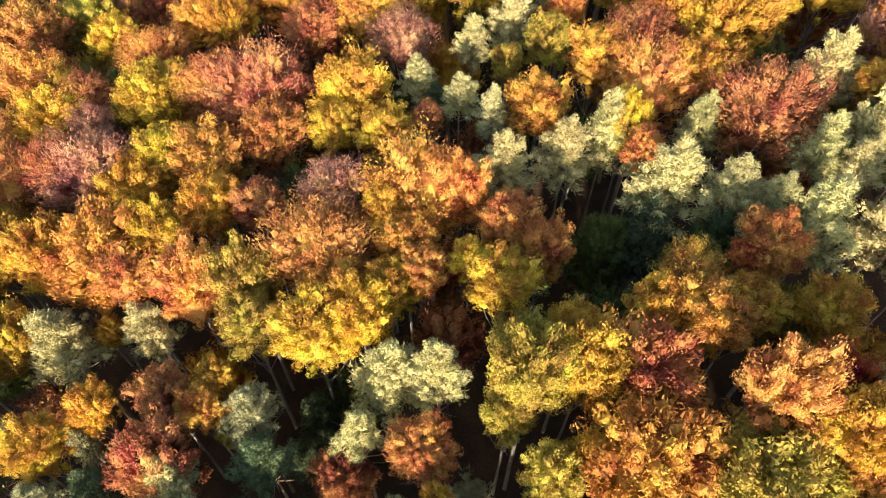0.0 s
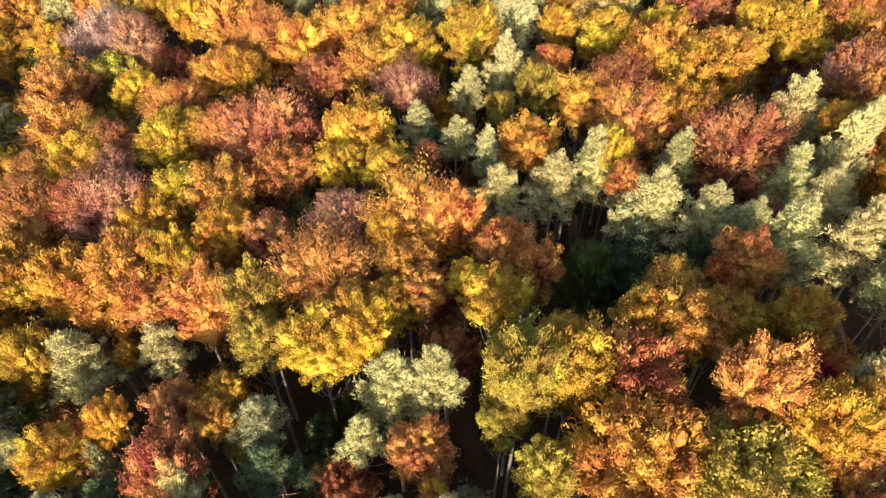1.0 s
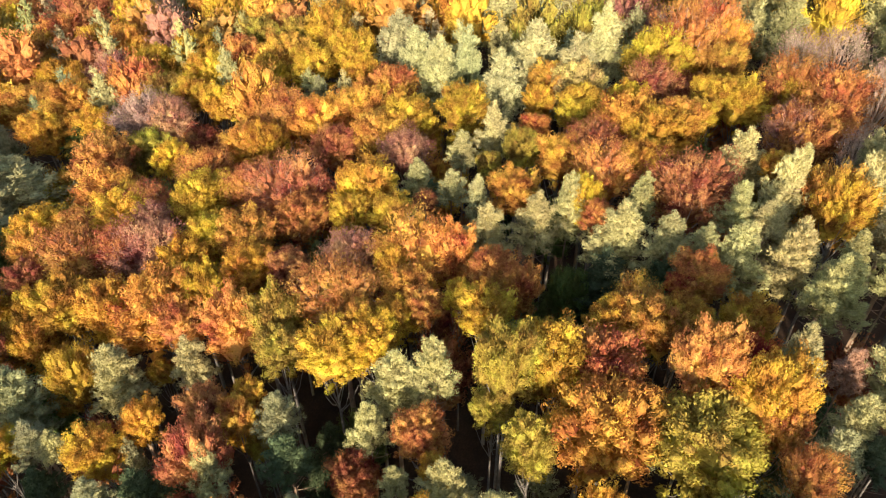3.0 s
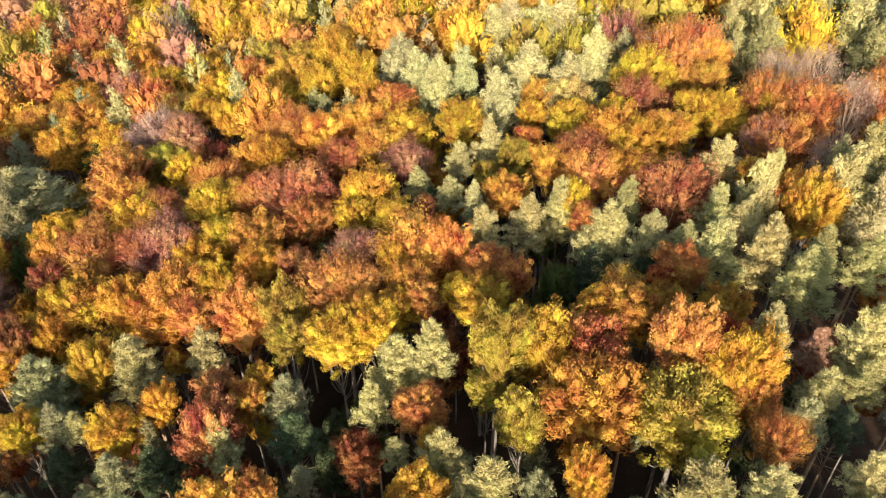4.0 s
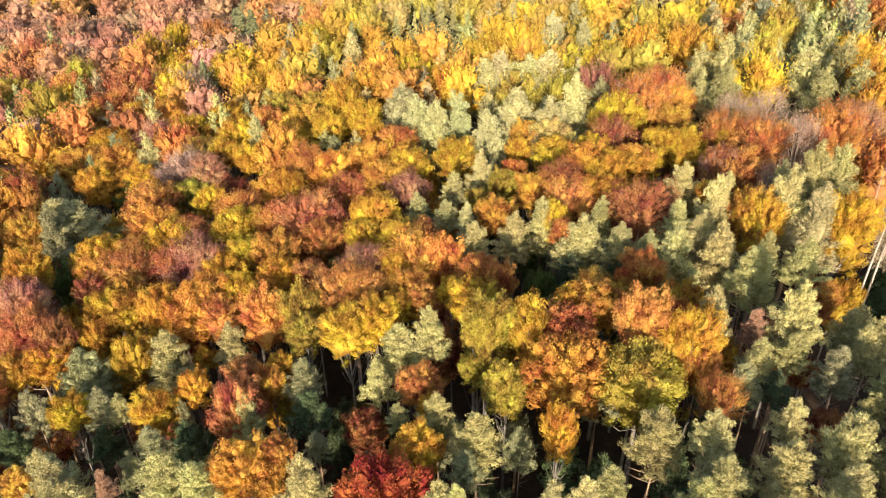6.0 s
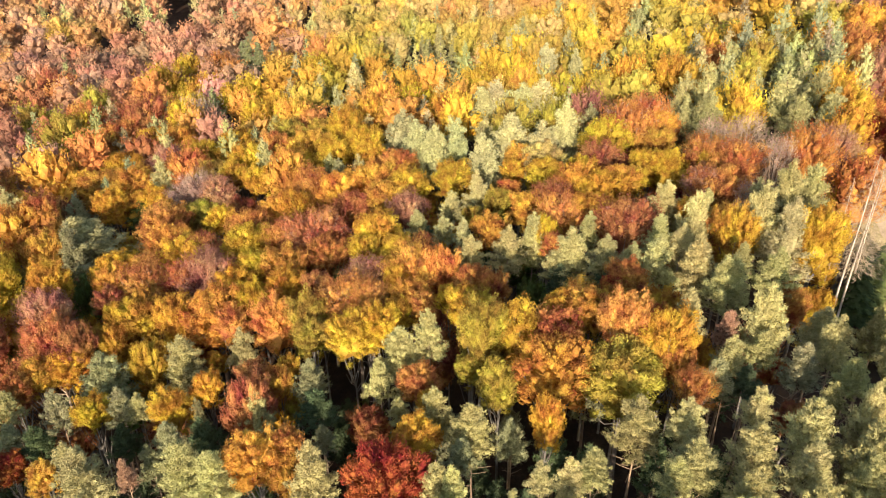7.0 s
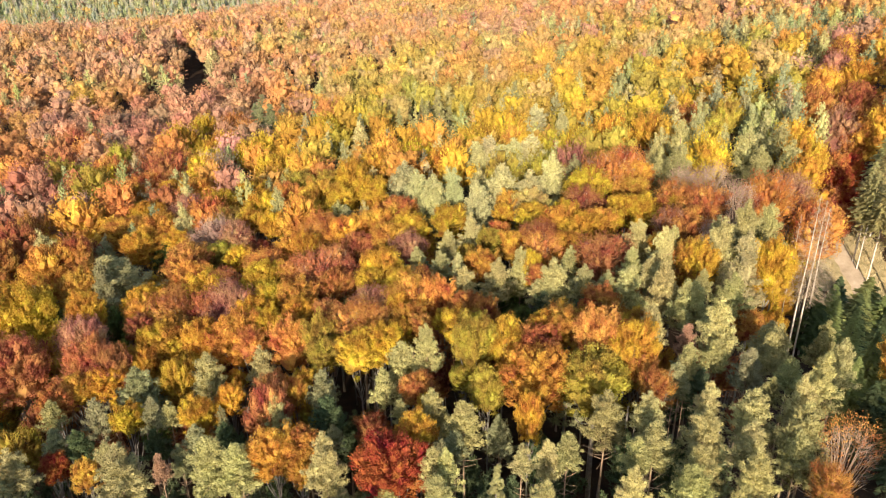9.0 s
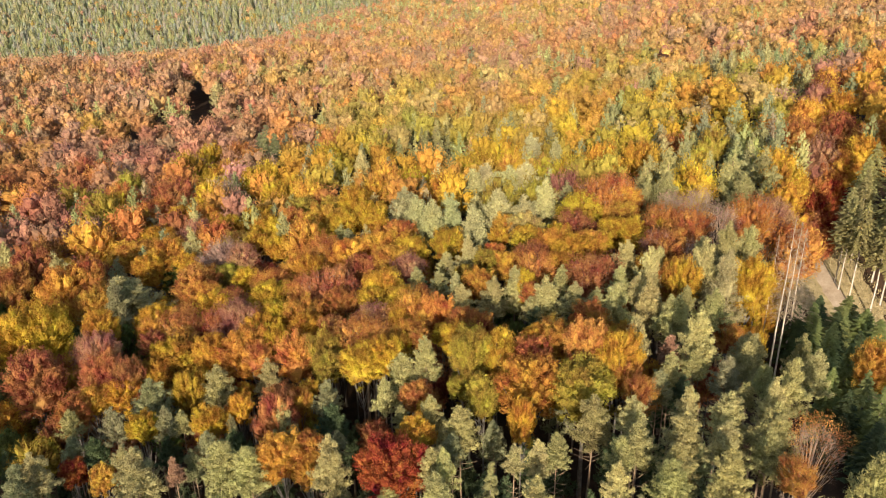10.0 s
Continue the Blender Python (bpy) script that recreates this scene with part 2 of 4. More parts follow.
def pine_shape(rng, whorls=11, boughs=5, sprays=3, needles=66, size=0.30, wide=2.45, deep=8.4, core=1, slim=0.15, fat=1.0):
    """Needle tufts and limbs of a Scots pine 24 m high, with a blunt ragged crown 8 m deep and 5 m across."""
    high = 24.0
    mids, way, rads = [], [], []
    runs = [[((0, 0, -1.5), 0.27), ((0.1, 0.05, 9), 0.2), ((-0.08, 0.1, 17), 0.13), ((0, 0, high - 0.4), 0.04)]]
    for i in range(whorls):
        f = i / whorls
        reach = wide * (1 - f ** 1.6) ** 0.7 * (0.78 + 0.22 * math.sin(math.pi * min(1, f * 1.3 + 0.2)))
        turn = rng.uniform(0, 6.28)
        for b in range(boughs if f < 0.7 else boughs - 1):
            ang = turn + b * math.tau / boughs + rng.normal(0, 0.3)
            ln = max(0.25, reach * rng.uniform(0.5, 1.22))
            z = high - 0.9 - deep * (1 - f) + rng.normal(0, 0.22)
            tip = np.array([math.cos(ang) * ln, math.sin(ang) * ln, z + ln * rng.uniform(0.0, 0.5)])
            foot = np.array([0, 0, z - 0.3])
            if b % 2 == 0:
                runs.append([(tuple(foot), 0.045), (tuple(foot * 0.5 + tip * 0.5 - np.array([0, 0, 0.1])), 0.035), (tuple(tip), 0.012)])
            for t in range(sprays):
                mids.append(tip + (foot - tip) * (0.3 * t) + rng.normal(0, 0.2, 3) * (1, 1, 0.6))
                way.append((math.cos(ang), math.sin(ang), 0.35 + f))
                rads.append(rng.uniform(0.30, 0.60) * (1.05 - 0.25 * f) * (1 + 0.12 * t) * fat)
    for t in range(3):
        mids.append(np.array([0, 0, high - 0.3 - 0.4 * t]) + rng.normal(0, 0.12, 3))
        way.append((0, 0, 1.0))
        rads.append(0.34 * fat)
    mids, way, rads = np.array(mids), unit(np.array(way)), np.array(rads)
    axis = unit(way + np.array([0, 0, 0.6]))
    crown = leafy_lobes(rng, mids, way, axis, rads, needles, size, slim, 0.3, 0.9, 0.45, core, 0.62, 0.18, 0.0, 0.45)
    if core:
        crown = np.concatenate([crown, clump_shape(rng, 2, 12, (0.95, 0.95, deep * 0.38), high - deep * 0.55, point=0.5, rough=0.1)])
    return crown, runs, None


def spruce_shape(rng, levels=26, boughs=8, sprays=13, low=4.0, high=24.0, wide=2.7, size=0.60, thin=0.50, girth=0.3):
    """Drooping boughs and trunk of a spruce 24 m high."""
    runs = [[((0, 0, -1.5), girth), ((0.1, 0, 8), girth * 0.77), ((-0.05, 0.1, 16), girth * 0.47), ((0, 0, high), 0.02)]]
    c, d, nrm, sz = [], [], [], []
    for i in range(levels):
        f = i / (levels - 1)
        z = low + (high - 0.5 - low) * f
        reach = wide * (1 - f) ** 0.8 + 0.18
        turn = rng.uniform(0, 6)
        for b in range(boughs):
            ang = turn + b * math.tau / boughs + rng.normal(0, 0.16)
            ln = reach * rng.uniform(0.65, 1.2)
            lift = rng.normal(0, 0.28)
            w = np.array([math.cos(ang), math.sin(ang), 0])
            side = np.array([-w[1], w[0], 0])
            for s in np.linspace(0.25, 1.0, sprays):
                sg = rng.choice((-1, 1))
                drop = -0.32 * ln * s * s + 0.1 * s
                c.append(w * ln * s + side * sg * (1.05 - s) * 0.4 * ln * rng.uniform(0, 0.8) + np.array([0, 0, z + lift + drop + rng.normal(0, 0.10)]))
                d.append(w + side * sg * 0.75 + np.array([0, 0, -0.35 + rng.normal(0, 0.2)]))
                nrm.append(np.array([0, 0, 1.0]) + w * 0.5 + rng.normal(0, 0.35, 3))
                sz.append(size * (0.55 + 0.55 * (1 - f)) * rng.uniform(0.7, 1.25))
    sz = np.array(sz)
    return leaf_arrays(np.array(c), np.array(d), unit(np.array(nrm)), sz, sz * thin), runs, None


SHAPES = {}          # kind -> list of (crown mesh, trunk mesh)


def shape_set(kind, count, make, leaf_mat, bark_mat, sides=6, limbs=True, seed=1):
    made = []
    for v in range(count):
        crown, runs, sticks = make(np.random.default_rng(seed * 100 + v))
        wood = tubes("trunk", runs if limbs else runs[:1], bark_mat, sides, sticks if sticks is not None and limbs else ())
        made.append((mesh_of("crown", crown, leaf_mat), wood))
    SHAPES[kind] = made


shape_set("beech", 5, lambda r: broadleaf_shape(r), LEAF, BARK, 4, seed=1)
shape_set("big_beech", 4, lambda r: broadleaf_shape(r, lobes=200, leaves=75, size=0.21, fat=0.78), LEAF, BARK, 4, seed=21)
shape_set("thin_beech", 3, lambda r: broadleaf_shape(r, leaves=95, slim=0.16, thin=0.12, fill=0.5, fuzz=0.55, stretch=1.2, sticks=5), LEAF, TWIG, 4, seed=2)
shape_set("big_thin_beech", 3, lambda r: broadleaf_shape(r, lobes=200, leaves=75, size=0.21, slim=0.16, thin=0.12, fill=0.5, fuzz=0.55, stretch=1.2, fat=0.78, sticks=4), LEAF, TWIG, 4, seed=22)
shape_set("bare_beech", 2, lambda r: broadleaf_shape(r, leaves=22, slim=0.2, core=0, fuzz=0.6, stretch=1.2, arms=40, sticks=14), LEAF, TWIG, 4, seed=3)
shape_set("oak", 4, lambda r: broadleaf_shape(r, lobes=105, leaves=110, size=0.27, fat=1.08, slim=0.32, stretch=0.55, rough=0.18), LEAF, BARK, 4, seed=4)
shape_set("pine", 6, lambda r: pine_shape(r), NEEDLE, PINE_BARK, 4, seed=5)
shape_set("spruce", 3, lambda r: spruce_shape(r), NEEDLE, BARK, 5, seed=6)
shape_set("tall_spruce", 2, lambda r: spruce_shape(r, low=12.5, levels=18, boughs=9, sprays=18, wide=2.9, size=0.46, girth=0.19), NEEDLE, PALE_BARK, 6, seed=7)
shape_set("dead_spruce", 2, lambda r: spruce_shape(r, low=11.0, levels=22, boughs=7, sprays=12, wide=2.9, size=0.55, thin=0.05, girth=0.17), NEEDLE, PALE_BARK, 6, seed=8)
shape_set("far_beech", 5, lambda r: broadleaf_shape(r, lobes=62, leaves=40, size=0.40, fat=1.3), LEAF, BARK, 4, False, seed=11)
shape_set("far_thin_beech", 2, lambda r: broadleaf_shape(r, lobes=62, leaves=46, size=0.40, slim=0.17, fill=0.5, fuzz=0.5, stretch=1.1, fat=1.25), LEAF, BARK, 4, False, seed=12)
shape_set("far_pine", 4, lambda r: pine_shape(r, whorls=9, sprays=2, needles=30, size=0.40, fat=1.2), NEEDLE, PINE_BARK, 4, False, seed=13)

# leaf and needle colours, each a word for the label and the colour
TINTS = {
    "yellow": ("bright yellow", (0.50, 0.335, 0.045)),
    "gold": ("golden yellow", (0.49, 0.285, 0.045)),
    "lime": ("yellow-green", (0.37, 0.285, 0.055)),
    "green": ("dull green", (0.15, 0.18, 0.05)),
    "orange": ("orange", (0.53, 0.285, 0.06)),
    "rust": ("rust-orange", (0.47, 0.215, 0.065)),
    "brown": ("copper-brown", (0.37, 0.15, 0.065)),
    "mauve": ("faded pinkish-brown", (0.40, 0.20, 0.125)),
    "red": ("deep red-brown", (0.36, 0.10, 0.035)),
    "grey": ("pale greyish-pink", (0.46, 0.31, 0.22)),
    "pine": ("pale green", (0.42, 0.385, 0.17)),
    "olive": ("olive-green", (0.37, 0.34, 0.145)),
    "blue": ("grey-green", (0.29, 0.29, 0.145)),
    # dark: green with the shade between crowns put in; fresh is its lit counterpart
    "dark": ("shade-darkened green", (0.10, 0.13, 0.06)),
    "fresh": ("fresh green", (0.28, 0.32, 0.11)),
    # straw and rose: leaf colours that also mute far crowns for haze
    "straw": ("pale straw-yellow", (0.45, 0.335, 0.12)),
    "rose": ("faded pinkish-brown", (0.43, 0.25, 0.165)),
    # grey-green with the far hillside's haze mixed into it
    "hazed_green": ("silvery green", (0.31, 0.315, 0.225)),
    "pale": ("pale silvery green", (0.41, 0.385, 0.19)),
    "tan": ("dry pinkish-tan", (0.46, 0.35, 0.24)),
}
WORDS = {
    "beech": ("beech_tree", "beech tree", "beech with {} autumn leaves on the forest slope"),
    "thin_beech": ("beech_tree", "beech tree", "half-bare beech with thinning {} leaves and pale twigs"),
    "bare_beech": ("bare_tree", "bare tree", "nearly leafless tree with pale twigs and {} remnants"),
    "oak": ("oak_tree", "oak tree", "broad oak with {} autumn leaves on the forest slope"),
    "pine": ("pine_tree", "pine tree", "Scots pine with tufted {} needles on a bare trunk"),
    "spruce": ("spruce_tree", "spruce tree", "conical spruce with drooping {} boughs"),
    "tall_spruce": ("spruce_tree", "spruce tree", "tall spruce with {} crown on a bare pale trunk"),
    "dead_spruce": ("dead_spruce", "dead tree", "dead spruce with {} twigs on a pale trunk"),
}
planted = []


def plant(kind, x, y, tall, across, tint, far=False, deep=None):
    """A tree of that kind with its foot on the ground at x, y."""
    rng = np.random.default_rng(int(abs(x * 131 + y * 977) * 10) % 2 ** 31)
    name, category, label = WORDS[kind]
    key = ("far_" + kind if "far_" + kind in SHAPES else {"oak": "far_beech", "bare_beech": "far_thin_beech"}.get(kind, kind)) if far else kind
    if across > 9.0 and "big_" + key in SHAPES:
        key = "big_" + key
    crown, wood = SHAPES[key][rng.integers(len(SHAPES[key]))]
    word, colour = TINTS[tint]
    colour = np.array(colour) * rng.uniform(0.86, 1.16) * (1 + rng.normal(0, 0.03, 3))
    tree = tagged(new(name), label.format(word), category, "trees of the forest")
    ref = 7.2 if "beech" in kind or kind == "oak" else 4.8
    tree.matrix_world = Matrix.LocRotScale((x, y, float(land(x, y))), Euler((0, 0, rng.uniform(0, 6.28))), (across / ref, across / ref, tall / 24))
    t = new("trunk", wood)
    c = new("crown", crown)
    c.color = (*np.clip(colour, 0.01, 0.9), 1)
    for o in (t, c):
        o.parent = tree
    # a narrow crown is a short one; its top stays at the tree's height
    if kind not in ("spruce", "tall_spruce", "dead_spruce"):
        if deep is None:
            deep = min(9.0, max(5.6, across * 1.65)) if kind == "pine" else min(12.0, max(6.4, across * 1.22))
        short = deep / (8.4 if kind == "pine" else 8.0) / (tall / 24)
        c.scale.z, c.location.z = short, 24.0 * (1 - short)
    planted.append((x, y, across / 2))
    return tree


# ---------------------------------------------------------------- trees told apart: kind, place, height, breadth, leaf colour
plant("pine", 41.1, 40.2, 23.4, 4.9, "olive", deep=9.2)
plant("beech", 36.6, 36.5, 22.3, 5.2, "orange", deep=7.5)
plant("pine", 33.0, 25.6, 21.1, 4.9, "pine", deep=5.9)
plant("beech", 45.7, 32.9, 22.8, 5.2, "yellow", deep=7.6)
plant("pine", 42.6, 33.3, 23.3, 6.1, "pale", deep=9.3)
plant("pine", 38.1, 26.5, 20.9, 4.0, "olive", deep=4.9)
plant("beech", 38.3, 47.2, 22.7, 6.7, "rust", deep=7.7)
plant("pine", 32.9, 37.8, 23.7, 5.3, "pine", deep=10.8)
plant("beech", 40.3, 25.4, 16.6, 3.7, "rust", deep=4.2)
plant("pine", 38.3, 16.2, 19.7, 4.0, "olive", deep=5.1)
plant("beech", -70.9, 100.4, 21.4, 9.3, "orange", deep=8.7)
plant("beech", -67.7, 105.9, 21.7, 8.6, "rust", deep=7.9)
plant("beech", -61.8, 88.8, 21.1, 6.7, "gold", deep=6.4)
plant("beech", -62.9, 81.3, 21.0, 7.3, "orange", deep=6.7)
plant("beech", -55.0, 79.2, 21.8, 7.1, "orange", deep=6.6)
plant("beech", -56.0, 71.8, 21.4, 6.7, "gold", deep=6.2)
plant("beech", -60.1, 101.3, 21.9, 7.3, "gold", deep=6.7)
plant("beech", -53.9, 99.3, 22.4, 7.1, "orange", deep=6.6)
plant("thin_beech", -51.3, 86.8, 22.2, 6.6, "mauve", deep=7.2)
plant("beech", -45.1, 88.7, 22.0, 6.6, "yellow", deep=6.3)
plant("beech", -40.7, 78.7, 21.6, 6.1, "lime", deep=5.8)
plant("beech", -39.9, 92.9, 22.3, 6.8, "yellow", deep=6.3)
plant("beech", -34.9, 83.8, 22.3, 7.2, "yellow", deep=6.7)
plant("beech", -35.7, 77.3, 21.2, 5.2, "gold", deep=4.8)
plant("beech", -30.9, 73.0, 21.2, 5.0, "gold", deep=4.9)
plant("beech", -30.6, 88.1, 22.4, 5.6, "rust", deep=6.4)
plant("beech", -29.3, 94.5, 22.3, 5.8, "lime", deep=5.4)
plant("beech", -25.4, 79.4, 21.9, 6.1, "yellow", deep=5.6)
plant("beech", -23.2, 85.8, 22.7, 7.3, "orange", deep=6.7)
plant("beech", -18.7, 80.9, 22.2, 6.1, "yellow", deep=5.8)
plant("beech", -22.5, 92.3, 22.4, 5.7, "lime", deep=5.3)
plant("beech", -13.7, 84.7, 22.9, 7.1, "yellow", deep=6.7)
plant("beech", -10.6, 76.8, 21.7, 5.0, "gold", deep=4.7)
plant("beech", -17.7, 89.8, 22.3, 5.6, "yellow", deep=5.2)
plant("thin_beech", -41.6, 71.2, 21.9, 7.5, "grey", deep=6.9)
plant("thin_beech", -36.8, 70.1, 21.3, 5.7, "mauve", deep=5.3)
plant("beech", -49.9, 74.2, 19.9, 5.2, "gold", deep=4.8)
plant("beech", -51.6, 73.5, 18.6, 6.9, "green", deep=6.4)
plant("beech", -43.5, 61.6, 22.3, 7.7, "rust", deep=7.1)
plant("beech", -39.9, 54.1, 22.6, 7.2, "orange", deep=6.6)
plant("beech", -39.1, 65.6, 19.7, 6.4, "lime", deep=5.9)
plant("beech", -33.6, 59.4, 21.2, 4.5, "yellow", deep=4.1)
plant("beech", -32.0, 66.9, 18.4, 5.7, "brown", deep=5.2)
plant("thin_beech", -28.2, 55.1, 22.0, 5.7, "rust", deep=5.3)
plant("beech", -24.8, 61.1, 21.5, 5.3, "orange", deep=4.9)
plant("beech", -21.6, 60.4, 21.6, 4.5, "gold", deep=5.2)
plant("thin_beech", -20.1, 67.3, 22.1, 7.1, "rust", deep=6.6)
plant("beech", -15.3, 64.7, 22.1, 6.9, "orange", deep=6.4)
plant("pine", -16.4, 72.9, 20.7, 2.3, "blue", deep=3.0)
plant("beech", -13.0, 57.1, 22.0, 5.0, "brown", deep=5.5)
plant("beech", -9.7, 66.0, 22.2, 6.9, "orange", deep=6.4)
plant("beech", -7.8, 59.0, 22.1, 6.5, "orange", deep=6.0)
plant("beech", -3.8, 61.9, 22.1, 6.6, "gold", deep=6.2)
plant("thin_beech", -3.9, 53.7, 22.0, 5.5, "mauve", deep=5.1)
plant("beech", -6.4, 70.9, 22.1, 6.4, "rust", deep=5.9)
plant("thin_beech", -33.7, 50.0, 22.0, 4.8, "brown", deep=4.6)
plant("beech", -35.8, 47.8, 22.8, 6.7, "yellow", deep=6.2)
plant("beech", -27.2, 49.2, 22.7, 6.7, "yellow", deep=6.2)
plant("beech", -24.3, 41.7, 22.3, 5.6, "yellow", deep=5.2)
plant("thin_beech", -16.8, 48.2, 23.9, 9.9, "brown", deep=9.1)
plant("thin_beech", -21.7, 50.2, 22.1, 5.4, "rust", deep=5.0)
plant("beech", -14.5, 43.2, 22.2, 5.6, "rust", deep=5.2)
plant("beech", -8.2, 47.4, 22.8, 6.5, "yellow", deep=6.6)
plant("beech", -9.2, 42.6, 21.5, 3.7, "yellow", deep=3.7)
plant("beech", -4.8, 41.8, 21.6, 4.2, "gold", deep=3.9)
plant("beech", -45.4, 46.6, 22.7, 6.0, "gold", deep=5.6)
plant("beech", -40.1, 45.6, 22.4, 5.3, "rust", deep=4.9)
plant("thin_beech", -32.0, 46.1, 21.8, 3.9, "mauve", deep=3.6)
plant("beech", -44.7, 43.1, 22.5, 4.5, "orange", deep=5.1)
plant("beech", -42.8, 37.9, 21.9, 3.7, "brown", deep=3.4)
plant("thin_beech", -38.0, 40.6, 23.3, 7.5, "rust", deep=6.9)
plant("thin_beech", -34.1, 40.8, 22.5, 5.6, "brown", deep=5.2)
plant("thin_beech", -30.3, 40.1, 23.1, 7.4, "mauve", deep=6.8)
plant("beech", -25.7, 37.6, 22.3, 5.3, "gold", deep=5.0)
plant("beech", -22.2, 33.1, 22.6, 3.9, "yellow", deep=6.0)
plant("beech", -19.5, 40.4, 22.5, 6.1, "orange", deep=5.6)
plant("beech", -18.5, 35.6, 22.1, 5.2, "gold", deep=4.8)
plant("beech", -14.6, 35.0, 21.5, 4.0, "brown", deep=3.7)
plant("beech", -36.4, 33.0, 22.9, 6.3, "gold", deep=5.8)
plant("beech", -39.6, 32.7, 22.8, 3.4, "gold", deep=5.4)
plant("beech", -31.5, 31.9, 23.2, 5.0, "gold", deep=6.8)
plant("beech", -26.8, 31.6, 23.3, 7.8, "orange", deep=7.2)
plant("beech", -24.2, 29.1, 21.7, 3.8, "rust", deep=3.5)
plant("beech", -18.4, 28.3, 22.7, 5.3, "rust", deep=6.4)
plant("beech", -14.2, 28.0, 23.0, 4.7, "lime", deep=7.3)
plant("beech", -13.4, 24.1, 21.4, 4.0, "lime", deep=3.7)
plant("thin_beech", -8.8, 35.6, 21.9, 5.1, "mauve", deep=4.7)
plant("thin_beech", -9.2, 30.4, 22.8, 7.5, "rust", deep=6.9)
plant("beech", -7.3, 26.0, 21.5, 4.5, "orange", deep=4.2)
plant("beech", -8.9, 23.3, 21.7, 4.9, "yellow", deep=4.5)
plant("beech", -5.3, 23.9, 21.6, 4.4, "yellow", deep=4.5)
plant("beech", -3.9, 26.2, 21.2, 3.5, "yellow", deep=3.7)
plant("thin_beech", -1.9, 35.2, 22.6, 7.3, "orange", deep=6.7)
plant("beech", -4.4, 33.3, 21.8, 3.3, "gold", deep=4.8)
plant("beech", -2.8, 30.1, 21.5, 4.2, "orange", deep=4.2)
plant("beech", -1.5, 27.5, 20.8, 3.0, "rust", deep=2.8)
plant("beech", 3.3, 62.7, 21.9, 5.9, "yellow", deep=5.5)
plant("pine", 6.7, 56.6, 22.4, 4.0, "pine", deep=6.3)
plant("pine", 2.7, 52.7, 21.6, 3.2, "pine", deep=4.2)
plant("beech", 9.4, 51.7, 21.8, 4.0, "lime", deep=4.6)
plant("beech", 11.3, 55.4, 21.1, 3.4, "rust", deep=3.2)
plant("beech", 12.4, 61.7, 21.2, 3.6, "gold", deep=3.7)
plant("oak", 18.0, 64.2, 22.3, 6.6, "straw", deep=6.1)
plant("oak", 17.5, 59.0, 21.9, 5.6, "yellow", deep=5.2)
plant("beech", 14.3, 66.7, 21.8, 5.3, "orange", deep=4.9)
plant("thin_beech", 26.1, 62.0, 22.2, 6.4, "brown", deep=6.0)
plant("beech", 22.9, 58.9, 21.4, 4.2, "yellow", deep=3.9)
plant("beech", 28.5, 69.2, 23.4, 9.1, "yellow", deep=8.4)
plant("thin_beech", 33.2, 71.7, 24.5, 11.6, "rust", deep=10.7)
plant("beech", 38.1, 71.7, 22.1, 5.4, "orange", deep=5.0)
plant("beech", 21.3, 54.1, 22.7, 7.3, "orange", deep=6.8)
plant("beech", 24.1, 51.0, 22.7, 7.1, "gold", deep=6.6)
plant("beech", 27.7, 53.6, 22.0, 5.3, "orange", deep=4.9)
plant("beech", 32.5, 57.5, 22.0, 5.4, "yellow", deep=5.0)
plant("beech", 34.8, 55.5, 22.1, 5.3, "yellow", deep=5.0)
plant("beech", 29.4, 53.2, 21.3, 3.3, "yellow", deep=3.3)
plant("beech", 35.9, 64.8, 21.6, 4.4, "orange", deep=4.0)
plant("thin_beech", 41.0, 57.8, 22.8, 6.8, "rust", deep=6.3)
plant("thin_beech", 43.7, 53.0, 23.3, 7.1, "rust", deep=6.5)
plant("bare_beech", 45.0, 65.0, 22.4, 5.8, "grey", deep=5.4)
plant("bare_beech", 48.9, 63.8, 23.2, 5.7, "grey", deep=6.7)
plant("thin_beech", 37.1, 47.7, 22.1, 4.9, "mauve", deep=4.5)
plant("beech", 40.3, 55.3, 21.5, 3.3, "gold", deep=3.1)
plant("beech", 41.0, 47.8, 22.3, 4.9, "rust", deep=4.5)
plant("pine", 31.1, 44.4, 22.6, 4.5, "pine", deep=6.3)
plant("pine", 34.7, 40.1, 22.5, 3.8, "pine", deep=6.2)
plant("beech", 13.2, 48.5, 21.9, 5.1, "orange", deep=4.7)
plant("thin_beech", 17.0, 50.4, 22.2, 5.8, "brown", deep=5.4)
plant("thin_beech", 17.2, 45.0, 22.5, 6.7, "rust", deep=6.2)
plant("beech", 21.7, 45.5, 21.8, 4.9, "gold", deep=4.5)
plant("thin_beech", 25.1, 40.3, 22.6, 7.4, "brown", deep=6.9)
plant("beech", 14.8, 40.6, 22.0, 3.5, "yellow", deep=5.4)
plant("beech", 15.2, 37.0, 20.9, 2.8, "rust", deep=2.9)
plant("beech", 8.0, 43.0, 21.8, 4.8, "orange", deep=4.6)
plant("pine", 1.4, 45.4, 21.4, 3.0, "pine", deep=3.6)
plant("pine", 4.1, 42.8, 21.8, 2.9, "pine", deep=4.5)
plant("pine", 7.4, 44.4, 19.4, 3.0, "dark", deep=3.6)
plant("pine", 4.9, 37.3, 21.9, 4.3, "pine", deep=5.3)
plant("pine", 9.7, 38.1, 22.1, 4.3, "pine", deep=5.7)
plant("pine", 13.1, 40.1, 22.5, 3.9, "pine", deep=6.6)
plant("pine", 16.7, 34.3, 22.5, 5.7, "pine", deep=6.9)
plant("pine", 20.1, 39.6, 21.7, 3.3, "olive", deep=4.7)
plant("pine", 20.9, 32.7, 21.6, 4.0, "pine", deep=4.9)
